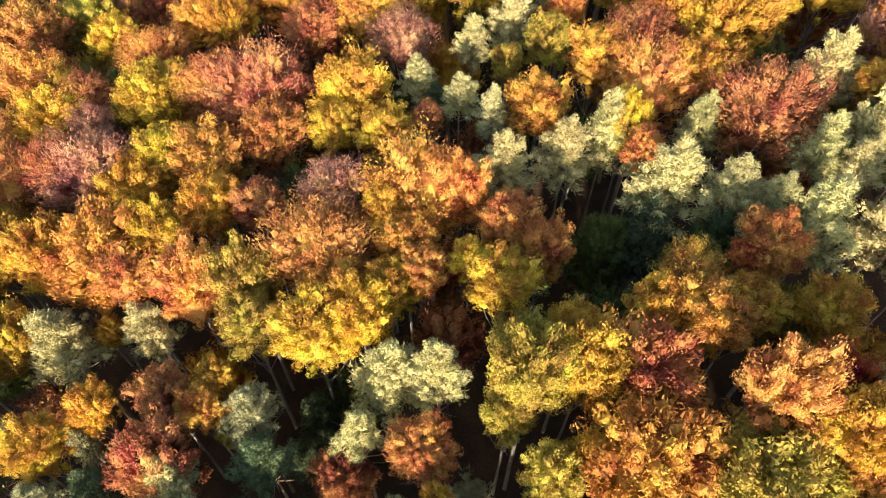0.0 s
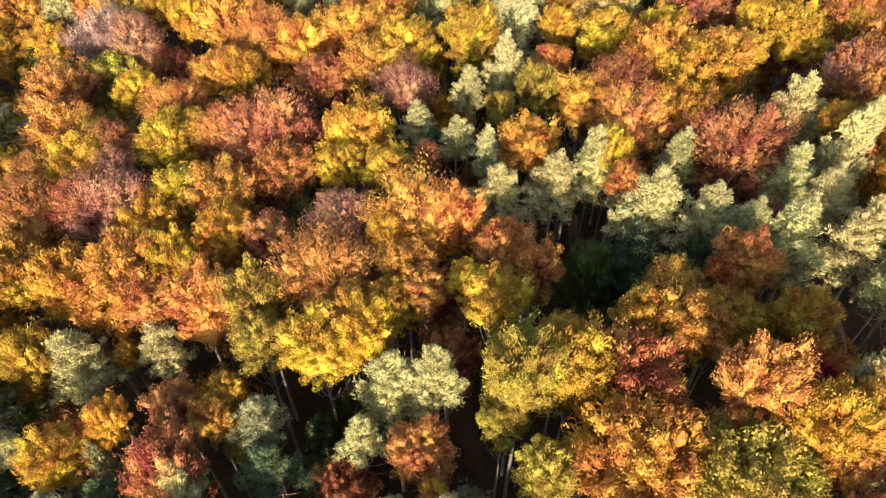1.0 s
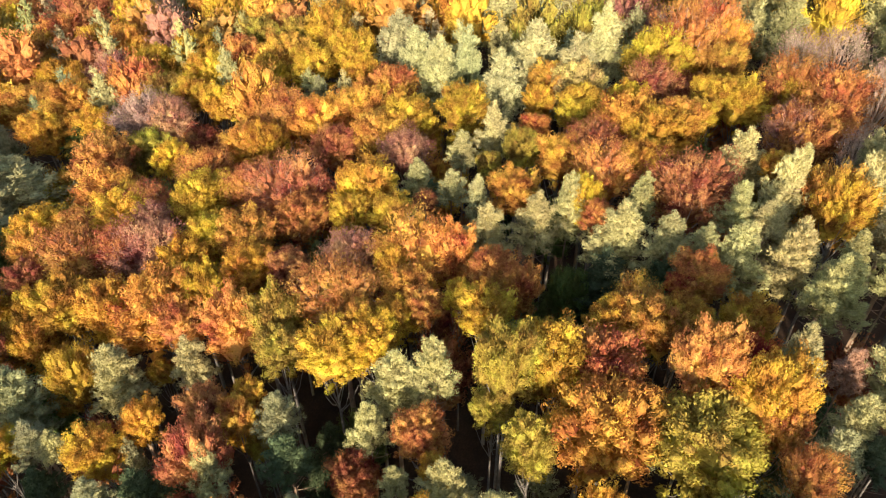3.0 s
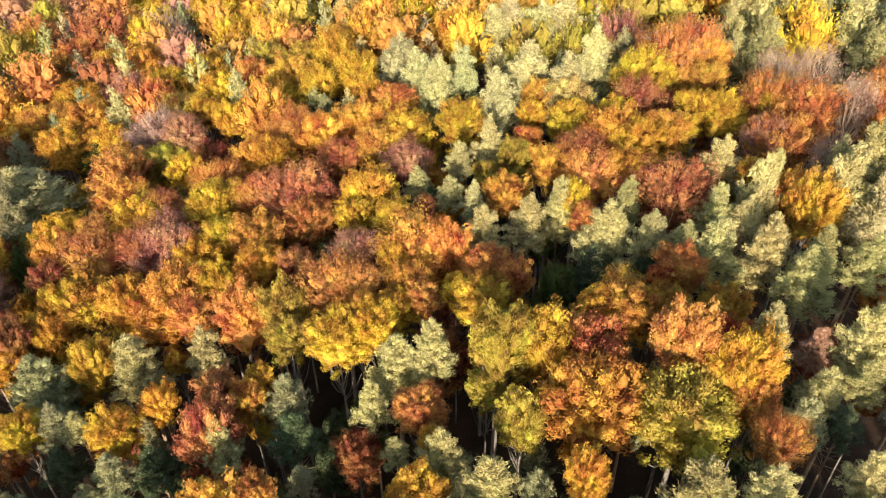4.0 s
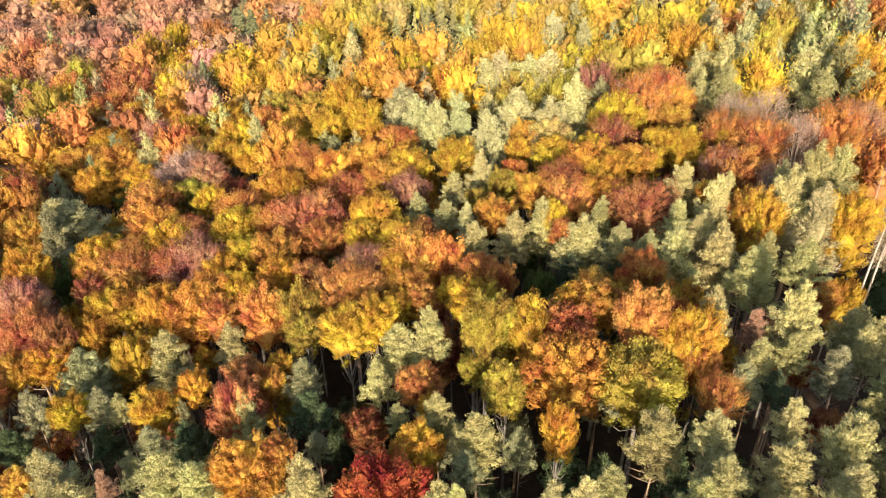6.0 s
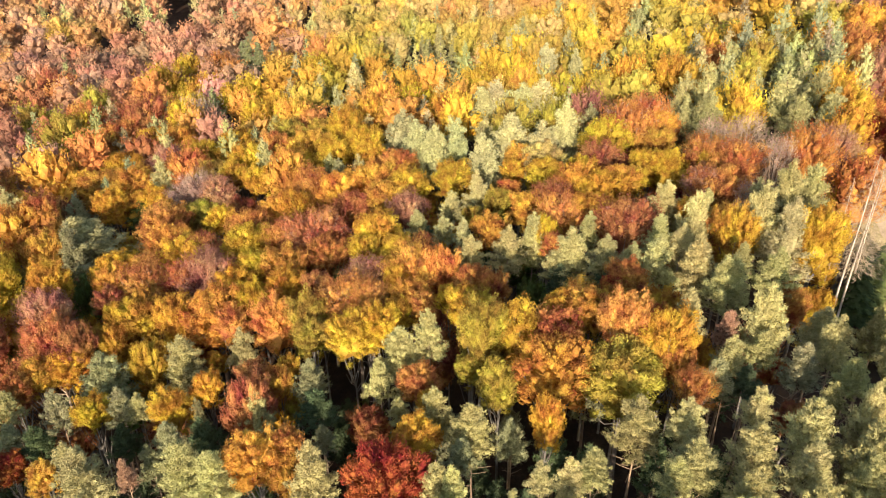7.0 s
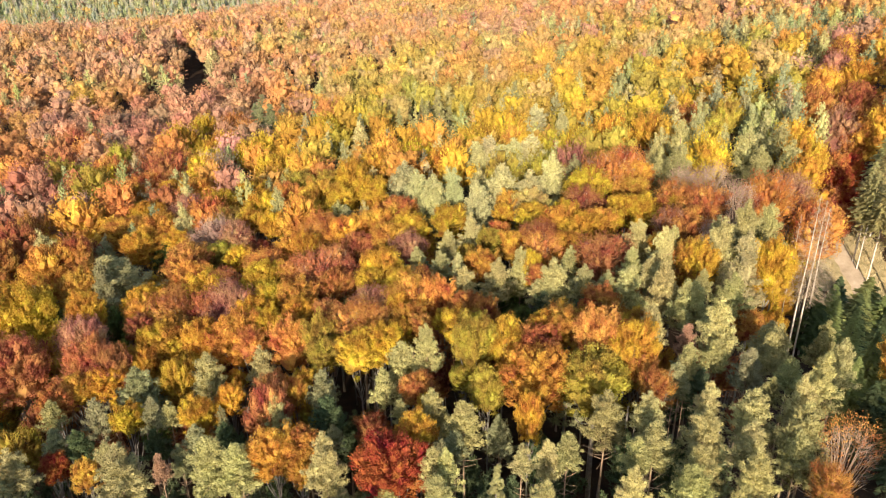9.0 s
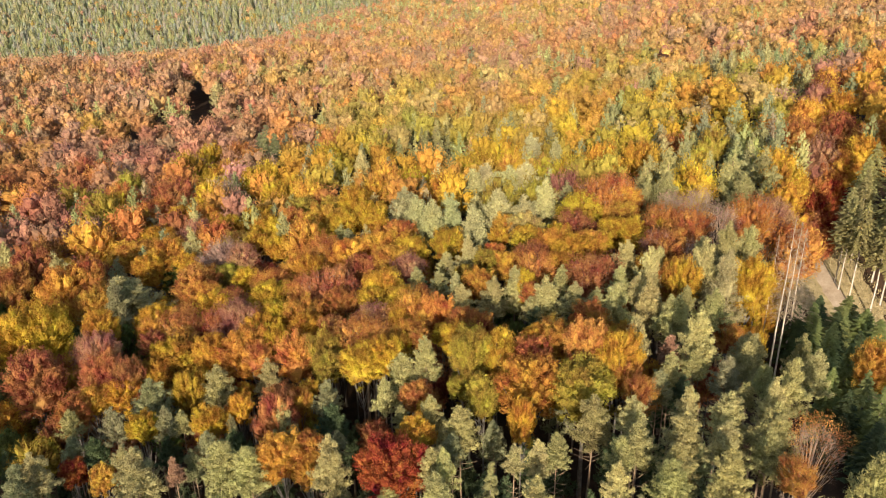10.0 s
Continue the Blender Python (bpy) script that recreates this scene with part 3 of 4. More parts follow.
plant("pine", 27.9, 36.2, 21.7, 3.6, "olive", deep=4.9)
plant("pine", 25.9, 29.6, 22.3, 5.3, "pine", deep=6.8)
plant("pine", 23.6, 31.5, 21.0, 2.9, "olive", deep=3.6)
plant("pine", 30.3, 28.9, 22.4, 4.2, "pine", deep=6.9)
plant("pine", 30.2, 34.1, 21.2, 3.0, "pine", deep=3.7)
plant("pine", -2.2, 48.2, 21.5, 3.1, "pine", deep=3.7)
plant("pine", -0.7, 47.1, 19.2, 2.5, "dark", deep=3.0)
plant("thin_beech", -1.2, 42.5, 20.8, 2.4, "brown", deep=2.2)
plant("beech", 36.7, 34.5, 22.4, 4.7, "gold", deep=6.0)
plant("bare_beech", 41.2, 42.5, 22.2, 3.4, "grey", deep=4.6)
plant("beech", 33.3, 41.9, 21.2, 2.9, "orange", deep=2.9)
plant("pine", 31.9, 24.7, 21.6, 3.7, "pine", deep=5.1)
plant("pine", 35.2, 28.7, 20.9, 2.3, "olive", deep=3.0)
plant("beech", 1.5, 34.6, 22.2, 3.9, "rust", deep=5.9)
plant("beech", 4.6, 31.0, 21.3, 4.2, "rust", deep=3.9)
plant("beech", 7.0, 28.5, 21.6, 3.6, "rust", deep=4.9)
plant("beech", 4.3, 26.0, 21.3, 4.4, "yellow", deep=4.1)
plant("beech", 1.8, 28.0, 20.8, 2.5, "yellow", deep=2.8)
plant("beech", 12.1, 31.6, 17.8, 3.3, "green", deep=5.5)
plant("oak", 13.6, 23.1, 20.8, 3.7, "gold", deep=3.5)
plant("thin_beech", 16.9, 26.1, 20.1, 4.4, "orange", deep=4.1)
plant("oak", 17.1, 22.1, 21.1, 4.6, "orange", deep=4.2)
plant("beech", 19.6, 22.9, 20.8, 3.7, "gold", deep=3.7)
plant("beech", 22.2, 27.5, 21.1, 4.4, "rust", deep=4.1)
plant("beech", 20.0, 26.5, 20.2, 2.1, "red", deep=2.0)
plant("beech", 24.5, 22.6, 19.9, 4.1, "gold", deep=3.8)
plant("pine", 15.4, 32.2, 18.7, 6.3, "dark", deep=7.6)
plant("pine", 20.6, 31.4, 17.6, 4.1, "dark", deep=5.0)
plant("beech", 5.7, 50.1, 20.4, 2.6, "lime", deep=3.6)
plant("pine", 9.4, 92.5, 24.5, 7.7, "pale", deep=10.0)
plant("pine", 12.5, 94.7, 24.5, 8.6, "pale", deep=10.0)
plant("pine", 17.0, 90.9, 24.5, 10.1, "pale", deep=10.0)
plant("pine", 20.7, 91.1, 24.5, 9.0, "pale", deep=10.0)
plant("pine", 22.7, 75.5, 24.5, 6.8, "pale", deep=10.0)
plant("pine", 13.2, 72.2, 24.5, 8.6, "pale", deep=10.0)
plant("pine", 17.2, 66.5, 24.5, 7.7, "pale", deep=10.0)
plant("pine", -5.7, 83.9, 24.5, 8.0, "pale", deep=10.0)
plant("pine", -2.9, 75.9, 24.5, 6.6, "pale", deep=10.0)
plant("pine", 0.4, 72.1, 24.5, 6.4, "pale", deep=10.0)
plant("pine", 4.2, 73.4, 24.5, 5.8, "pale", deep=10.0)
plant("pine", 8.0, 65.0, 24.5, 6.1, "pale", deep=10.0)
plant("spruce", -9.6, 140.3, 24.0, 6.6, "olive")
plant("spruce", -3.3, 150.3, 24.0, 6.4, "olive")
plant("spruce", 0.9, 160.8, 24.0, 6.7, "olive")
plant("spruce", 4.3, 135.7, 24.0, 8.5, "olive")
plant("spruce", -6.0, 130.6, 24.0, 7.5, "olive")
plant("spruce", -20.3, 139.5, 24.0, 7.9, "blue")
plant("pine", 21.0, 144.3, 24.5, 6.7, "pale", deep=10.0)
plant("spruce", -61.5, 196.9, 24.0, 15.1, "blue")
plant("spruce", -44.8, 227.2, 24.0, 8.0, "blue")
plant("pine", 25.7, 120.8, 24.5, 7.2, "pale", deep=10.0)
plant("pine", 30.6, 110.3, 24.5, 6.1, "pale", deep=10.0)
plant("pine", -55.5, 57.7, 22.5, 12.8, "olive", deep=8.0)
plant("thin_beech", -51.3, 36.9, 22.8, 6.1, "mauve", deep=5.9)
plant("thin_beech", -46.3, 28.8, 22.8, 6.0, "brown", deep=5.8)
plant("beech", -42.6, 26.0, 21.7, 4.8, "gold", deep=4.6)
plant("beech", -45.8, 23.8, 21.8, 4.0, "orange", deep=3.9)
plant("beech", -46.9, 21.1, 21.9, 3.9, "rust", deep=3.8)
plant("pine", -37.3, 23.0, 22.0, 5.6, "blue", deep=6.8)
plant("pine", -34.0, 18.7, 20.0, 3.2, "blue", deep=3.8)
plant("beech", -33.3, 25.6, 21.4, 4.2, "gold", deep=6.6)
plant("beech", -39.0, 30.3, 21.6, 4.6, "gold", deep=5.6)
plant("pine", -28.8, 25.0, 21.3, 5.2, "pine", deep=6.4)
plant("pine", -21.9, 25.4, 20.8, 3.5, "pine", deep=5.2)
plant("beech", -25.5, 26.3, 17.3, 2.3, "gold", deep=2.3)
plant("beech", -24.4, 19.3, 20.1, 3.0, "gold", deep=3.8)
plant("beech", -27.5, 16.8, 20.3, 4.0, "gold", deep=4.2)
plant("beech", -36.6, 17.6, 20.3, 3.6, "yellow", deep=3.5)
plant("pine", -40.4, 18.0, 21.6, 3.2, "blue", deep=4.8)
plant("pine", -31.5, 17.9, 19.6, 2.4, "olive", deep=2.9)
plant("pine", -25.2, 17.5, 18.1, 2.0, "blue", deep=3.9)
plant("beech", -18.7, 15.2, 22.1, 4.6, "brown", deep=7.9)
plant("beech", -19.3, 19.8, 20.0, 3.8, "brown", deep=3.7)
plant("beech", -16.4, 18.8, 20.1, 2.8, "orange", deep=3.8)
plant("pine", -17.6, 14.1, 20.5, 3.3, "pine", deep=4.6)
plant("beech", -15.5, 20.8, 19.3, 2.3, "gold", deep=2.2)
plant("pine", -12.9, 18.3, 20.2, 3.3, "blue", deep=4.0)
plant("pine", -11.9, 15.7, 18.4, 3.6, "dark", deep=4.4)
plant("beech", -14.8, 18.4, 15.5, 2.1, "lime", deep=2.7)
plant("pine", -3.4, 20.1, 21.2, 4.8, "pine", deep=5.9)
plant("pine", -5.3, 16.2, 20.5, 2.8, "pine", deep=4.4)
plant("beech", -1.3, 15.0, 20.1, 3.8, "rust", deep=3.7)
plant("beech", -0.3, 11.7, 19.3, 1.9, "gold", deep=2.1)
plant("pine", -3.1, 11.2, 19.5, 2.1, "olive", deep=2.6)
plant("pine", 0.3, 10.5, 20.7, 3.3, "pine", deep=4.8)
plant("oak", -1.4, 7.0, 20.4, 4.2, "gold", deep=4.4)
plant("beech", -3.5, 2.9, 21.4, 6.7, "red", deep=6.5)
plant("pine", 0.5, 1.6, 20.3, 3.0, "pine", deep=4.2)
plant("beech", -16.4, 7.8, 20.5, 4.8, "orange", deep=4.7)
plant("beech", -13.7, 9.2, 19.5, 2.7, "rust", deep=2.6)
plant("beech", -13.8, 7.3, 17.9, 3.5, "orange", deep=3.5)
plant("pine", -10.6, 5.0, 21.3, 4.0, "pine", deep=6.2)
plant("pine", -10.6, 11.1, 17.5, 2.1, "blue", deep=2.6)
plant("pine", -23.2, 7.6, 21.3, 5.0, "pine", deep=6.2)
plant("pine", -19.8, 6.1, 20.9, 4.4, "pine", deep=5.4)
plant("pine", -26.9, 13.3, 18.9, 2.8, "blue", deep=3.4)
plant("pine", -29.0, 8.0, 19.7, 2.0, "rose", deep=3.1)
plant("pine", -33.6, 8.3, 21.3, 5.1, "pine", deep=6.2)
plant("pine", -36.3, 11.1, 20.1, 2.6, "pine", deep=3.2)
plant("beech", -38.7, 10.4, 18.6, 2.8, "orange", deep=3.4)
plant("beech", -43.6, 12.7, 18.1, 2.8, "red", deep=2.7)
plant("pine", -28.2, 11.4, 18.0, 2.4, "blue", deep=3.8)
plant("pine", -33.1, 16.3, 17.1, 3.2, "dark", deep=3.9)
plant("pine", -23.9, 14.7, 17.4, 3.8, "dark", deep=4.6)
plant("pine", -41.7, 15.2, 19.3, 3.2, "dark", deep=3.9)
plant("beech", -6.9, 15.1, 15.2, 4.0, "brown", deep=3.9)
plant("pine", -46.2, 18.8, 21.7, 2.9, "olive", deep=3.5)
plant("pine", -44.7, 15.7, 19.7, 3.1, "blue", deep=3.7)
plant("oak", 5.2, 20.9, 20.8, 4.5, "lime", deep=4.7)
plant("beech", 8.6, 22.4, 20.4, 3.9, "gold", deep=3.8)
plant("oak", 6.6, 13.1, 21.0, 3.6, "lime", deep=5.3)
plant("beech", 4.1, 17.3, 18.9, 3.1, "lime", deep=3.0)
plant("beech", 12.2, 19.0, 21.6, 6.3, "rust", deep=6.1)
plant("beech", 12.1, 13.7, 22.1, 7.4, "orange", deep=7.2)
plant("beech", 10.4, 7.2, 20.9, 2.8, "gold", deep=5.1)
plant("oak", 18.4, 12.0, 22.1, 7.2, "lime", deep=7.0)
plant("beech", 22.7, 17.2, 21.4, 3.9, "red", deep=5.2)
plant("beech", 22.9, 12.0, 20.7, 2.8, "rust", deep=3.9)
plant("thin_beech", 23.3, 8.5, 20.8, 3.2, "rust", deep=4.1)
plant("pine", 29.1, 16.2, 20.8, 2.4, "rose", deep=3.6)
plant("pine", 28.0, 12.2, 20.7, 2.9, "olive", deep=3.5)
plant("pine", 33.1, 16.3, 22.2, 2.9, "pine", deep=6.0)
plant("pine", 17.7, 5.2, 21.1, 4.3, "olive", deep=5.2)
plant("pine", 21.6, 4.6, 20.8, 3.5, "pine", deep=4.3)
plant("pine", 21.1, 0.2, 20.9, 3.7, "pine", deep=4.5)
plant("pine", 27.6, 4.8, 20.9, 2.6, "pine", deep=4.1)
plant("pine", 25.7, 0.7, 21.1, 3.8, "pine", deep=4.6)
plant("pine", 30.6, 2.1, 21.6, 4.3, "pine", deep=5.2)
plant("pine", 33.5, 4.9, 20.5, 2.2, "olive", deep=2.7)
plant("pine", 28.8, -1.9, 21.1, 3.7, "pine", deep=4.4)
plant("pine", 34.8, 2.0, 22.6, 3.4, "pine", deep=6.9)
plant("pine", 32.1, -3.6, 21.0, 2.8, "pine", deep=3.9)
plant("pine", 3.6, 7.6, 20.6, 3.9, "pine", deep=4.7)
plant("pine", 2.7, 5.5, 18.8, 2.6, "blue", deep=3.1)
plant("pine", 7.4, 8.5, 17.5, 2.4, "blue", deep=4.4)
plant("pine", 8.9, 0.7, 19.9, 2.1, "pine", deep=3.0)
plant("pine", 11.2, 0.3, 20.3, 2.3, "pine", deep=3.8)
plant("pine", 13.2, 1.1, 20.2, 2.9, "pine", deep=3.5)
plant("pine", 1.8, 0.8, 20.5, 2.5, "pine", deep=4.4)
plant("pine", 26.3, 10.6, 19.6, 2.9, "blue", deep=3.5)
plant("pine", 29.0, 10.4, 18.5, 2.6, "dark", deep=3.1)
plant("pine", 33.7, 10.5, 20.2, 3.4, "blue", deep=4.1)
plant("pine", 37.0, 11.6, 22.0, 3.4, "olive", deep=5.3)
plant("pine", 36.3, 7.2, 20.9, 2.7, "olive", deep=3.3)
plant("beech", 33.8, 14.4, 15.5, 2.3, "brown", deep=2.6)
plant("beech", 32.8, 8.2, 15.6, 2.6, "brown", deep=2.9)
plant("pine", 30.9, 12.4, 20.8, 2.8, "olive", deep=3.4)
plant("pine", 23.7, -3.4, 20.6, 3.2, "pine", deep=3.8)
plant("pine", 10.4, -4.5, 20.0, 2.7, "pine", deep=3.3)
plant("pine", 17.9, -4.8, 20.6, 2.6, "pine", deep=4.0)
plant("pine", 22.4, -6.0, 21.0, 3.8, "olive", deep=4.6)
plant("pine", 27.7, -6.0, 21.4, 3.5, "olive", deep=5.1)
plant("spruce", 6.3, -2.3, 20.7, 4.6, "olive")
plant("pine", 33.2, -2.0, 22.7, 4.6, "olive", deep=7.2)
plant("bare_beech", 36.4, -3.0, 21.5, 4.7, "rust", deep=4.5)
plant("thin_beech", 32.9, -7.4, 20.7, 2.9, "rust", deep=3.3)
plant("pine", -45.6, 8.9, 22.5, 4.0, "pine", deep=4.9)
plant("beech", -43.6, 12.9, 18.1, 2.8, "red", deep=2.8)
plant("pine", 0.9, -2.4, 20.3, 3.4, "pine", deep=4.1)
plant("pine", -46.7, 7.5, 22.3, 3.3, "blue", deep=4.3)
plant("pine", -4.1, 0.3, 17.6, 2.4, "olive", deep=2.9)
plant("pine", 19.1, -1.0, 20.3, 2.8, "olive", deep=3.4)
plant("pine", -9.9, 22.0, 11.0, 4.0, "dark")
plant("pine", -8.4, 19.4, 10.0, 3.9, "dark")
plant("pine", -10.2, 18.0, 12.0, 3.4, "dark")
plant("beech", -8.0, 23.5, 9.0, 4.5, "green")
plant("beech", 5.1, 17.7, 25.0, 4.5, "lime")
plant("oak", 8.6, 19.0, 23.3, 4.5, "gold")
plant("beech", 19.2, 16.2, 24.4, 4.5, "rust")
plant("beech", 22.5, 13.5, 24.1, 4.5, "gold")
plant("pine", -0.3, 18.7, 24.1, 3.2, "pine")
plant("beech", 12.4, 32.5, 15.0, 4.5, "green")
plant("beech", 18.5, 28.6, 17.0, 5.2, "green")
plant("pine", 15.8, 31.9, 17.0, 3.9, "dark")
plant("pine", -3.4, 48.7, 18.0, 4.2, "dark")
plant("pine", 6.8, 44.3, 18.0, 3.5, "dark")
plant("beech", 24.4, 24.7, 16.0, 4.5, "lime")
plant("pine", -55.2, 53.9, 23.6, 4.9, "blue")
plant("beech", -72.6, 83.4, 23.9, 10.9, "orange", far=True)
plant("beech", -79.6, 102.4, 24.0, 9.7, "lime", far=True)
plant("beech", -91.7, 115.5, 23.8, 8.8, "lime", far=True)
plant("beech", -80.1, 115.5, 24.4, 8.7, "rust", far=True)
plant("beech", -103.3, 149.6, 23.6, 13.0, "brown", far=True)
plant("thin_beech", -66.1, 111.9, 25.0, 13.0, "brown", far=True)
plant("beech", -82.8, 127.7, 23.4, 7.5, "lime", far=True)
plant("beech", -78.8, 109.4, 23.2, 5.1, "yellow", far=True)
plant("thin_beech", -52.6, 113.0, 23.8, 9.7, "grey", far=True)
plant("beech", -57.0, 111.9, 24.4, 5.4, "yellow", far=True)
plant("beech", -70.4, 141.6, 24.9, 11.3, "yellow", far=True)
plant("beech", -70.0, 160.8, 25.2, 8.8, "yellow", far=True)
plant("beech", -61.4, 143.0, 23.1, 10.1, "gold", far=True)
plant("beech", -48.4, 124.5, 24.1, 6.3, "yellow", far=True)
plant("beech", -63.1, 163.0, 24.9, 9.2, "rust", far=True)
plant("spruce", -58.4, 174.5, 25.4, 10.0, "blue", far=True)
plant("spruce", -50.4, 160.7, 26.7, 10.0, "blue", far=True)
plant("beech", -35.6, 112.3, 23.0, 7.4, "yellow", far=True)
plant("beech", -39.0, 106.9, 23.8, 6.0, "yellow", far=True)
plant("beech", -29.4, 101.6, 24.8, 6.5, "orange", far=True)
plant("beech", -31.3, 145.8, 23.4, 8.8, "yellow", far=True)
plant("beech", -17.5, 91.8, 24.5, 6.4, "gold", far=True)
plant("beech", -12.8, 99.0, 23.5, 6.7, "gold", far=True)
plant("beech", -10.2, 109.2, 23.7, 7.7, "orange", far=True)
plant("pine", -19.0, 124.8, 24.6, 5.3, "pine", far=True)
plant("pine", -26.7, 120.9, 24.0, 4.2, "pine", far=True)
plant("spruce", -4.5, 125.7, 27.2, 5.4, "olive", far=True)
plant("spruce", -1.7, 131.4, 26.5, 5.2, "olive", far=True)
plant("pine", 2.4, 125.7, 23.2, 8.5, "olive", far=True)
plant("beech", -4.9, 108.9, 22.8, 9.3, "yellow", far=True)
plant("beech", 2.2, 94.9, 23.6, 8.5, "gold", far=True)
plant("beech", 19.0, 116.3, 24.3, 10.7, "yellow", far=True)
plant("beech", 11.7, 112.5, 24.3, 7.2, "yellow", far=True)
plant("beech", 18.9, 106.7, 23.7, 6.4, "orange", far=True)
plant("beech", 34.0, 99.6, 23.7, 8.6, "yellow", far=True)
plant("beech", 39.2, 96.8, 24.5, 8.4, "gold", far=True)
plant("thin_beech", 29.0, 85.6, 23.0, 8.8, "mauve", far=True)
plant("thin_beech", 35.7, 73.4, 24.9, 9.6, "rust")
plant("pine", 46.4, 85.9, 23.1, 5.9, "olive", far=True)
plant("pine", 49.3, 83.3, 24.9, 6.1, "olive", far=True)
plant("pine", 45.4, 71.2, 23.8, 6.1, "olive")
plant("beech", 58.7, 89.8, 23.4, 6.2, "lime", far=True)
plant("pine", 59.1, 74.7, 24.4, 6.2, "olive", far=True)
plant("pine", 58.8, 68.6, 23.2, 6.2, "olive")
plant("pine", 66.8, 77.8, 24.0, 6.6, "olive", far=True)
plant("pine", 63.9, 67.8, 24.4, 6.3, "olive")
plant("beech", 47.3, 97.1, 24.5, 6.4, "gold", far=True)
plant("beech", 57.9, 103.8, 22.8, 6.7, "rust", far=True)
plant("beech", 64.1, 96.8, 24.7, 6.0, "lime", far=True)
plant("bare_beech", 50.2, 55.1, 23.3, 5.2, "grey")
plant("thin_beech", 55.0, 56.2, 24.1, 7.6, "rust")
plant("thin_beech", 60.7, 59.2, 23.2, 6.3, "mauve")
plant("pine", 40.4, 36.8, 24.3, 5.1, "pine")
plant("pine", 45.5, 41.7, 24.9, 5.5, "olive")
plant("pine", 50.2, 44.3, 23.3, 5.4, "olive")
plant("beech", 51.0, 41.0, 17.0, 4.5, "gold")
plant("pine", 31.7, 14.7, 24.2, 4.0, "pine")
plant("pine", 24.8, 15.8, 24.0, 3.2, "pine")
plant("beech", 45.0, 29.5, 14.0, 4.5, "yellow")
plant("beech", -49.1, 34.4, 24.2, 4.5, "mauve")
plant("beech", -46.0, 29.3, 24.0, 5.7, "brown")
plant("beech", -52.5, 42.0, 24.8, 5.1, "gold")
plant("beech", -42.2, 27.0, 23.9, 4.5, "brown")
plant("beech", -59.7, 53.8, 23.1, 5.3, "orange")
plant("beech", -63.8, 62.9, 24.7, 4.9, "rust")
plant("spruce", 69.9, 47.3, 12.0, 7.7, "fresh")
plant("spruce", 70.0, 42.5, 12.0, 7.4, "fresh")
plant("spruce", 65.2, 42.2, 11.0, 6.7, "dark")
plant("spruce", 69.9, 38.6, 12.0, 6.5, "fresh")
plant("beech", 88.9, 93.1, 15.0, 7.2, "rust", far=True)
plant("beech", 90.8, 90.5, 17.0, 7.1, "orange", far=True)
plant("thin_beech", 86.0, 93.5, 19.0, 7.2, "mauve", far=True)
plant("beech", 92.3, 87.7, 20.0, 6.9, "gold", far=True)
plant("beech", 86.5, 95.2, 13.0, 6.1, "brown", far=True)
plant("spruce", 61.5, 42.6, 12.0, 5.5, "fresh")
plant("spruce", 58.2, 31.5, 13.0, 5.0, "fresh")
plant("spruce", 66.2, 42.3, 12.0, 5.1, "fresh")
plant("spruce", 56.1, 23.7, 13.0, 4.9, "fresh")
plant("spruce", 53.9, 16.1, 13.0, 4.7, "fresh")
plant("spruce", 51.4, 19.2, 12.0, 4.4, "fresh")
plant("pine", 49.1, 22.9, 15.0, 3.7, "olive")
plant("pine", 47.7, 16.9, 16.0, 3.5, "pine")
plant("spruce", 53.4, 12.2, 13.0, 4.5, "fresh")
plant("spruce", 58.6, 22.8, 12.0, 4.6, "fresh")
plant("spruce", 57.9, 40.6, 12.0, 5.4, "dark")
plant("spruce", 65.6, 48.3, 11.0, 5.2, "dark")
plant("spruce", 64.1, 34.2, 11.0, 5.1, "dark")
plant("spruce", 51.3, 15.0, 11.0, 4.7, "dark")
plant("spruce", 51.5, 9.0, 11.0, 4.4, "dark")
plant("pine", 36.6, 2.4, 24.5, 3.4, "olive")
plant("pine", 37.9, -10.3, 22.8, 4.5, "olive")
plant("beech", 56.5, 18.8, 16.0, 5.1, "orange")
plant("beech", -57.1, 30.4, 24.3, 7.4, "brown")
plant("beech", -67.9, 43.4, 23.8, 7.0, "gold")
plant("beech", -64.1, 46.1, 24.3, 8.5, "yellow")
plant("beech", -80.0, 64.7, 22.9, 7.2, "rust")
plant("beech", -67.7, 60.2, 24.8, 8.5, "orange")
plant("spruce", 1.6, 144.6, 26.9, 5.8, "olive", far=True)
plant("spruce", -3.3, 134.2, 25.4, 5.1, "olive", far=True)
plant("spruce", -1.2, 137.0, 25.9, 5.2, "olive", far=True)
plant("pine", -19.5, 129.3, 23.4, 5.6, "pine", far=True)
plant("spruce", -55.2, 168.2, 26.7, 10.0, "blue", far=True)
plant("spruce", -48.4, 154.7, 27.5, 9.4, "blue", far=True)
plant("pine", -100.8, 271.7, 24.5, 7.9, "pine", far=True)
plant("pine", -43.4, 212.3, 23.5, 5.7, "pine", far=True)
plant("beech", 54.1, 51.5, 12.0, 5.6, "yellow")
plant("beech", 55.1, 47.7, 11.0, 5.4, "gold")
plant("beech", 65.2, 60.7, 12.0, 4.5, "yellow")
plant("beech", 59.5, 52.2, 12.0, 4.5, "gold")
plant("beech", 72.3, 75.1, 20.0, 4.9, "gold", far=True)
plant("beech", 81.7, 81.4, 12.0, 5.9, "red", far=True)
plant("beech", 78.7, 78.0, 10.0, 5.0, "brown", far=True)
plant("beech", 81.1, 75.9, 10.0, 5.5, "red", far=True)
plant("beech", 78.2, 73.0, 9.0, 4.9, "brown")
plant("beech", 82.5, 85.8, 13.0, 5.2, "rust", far=True)
plant("beech", 86.3, 86.1, 12.0, 5.2, "red", far=True)


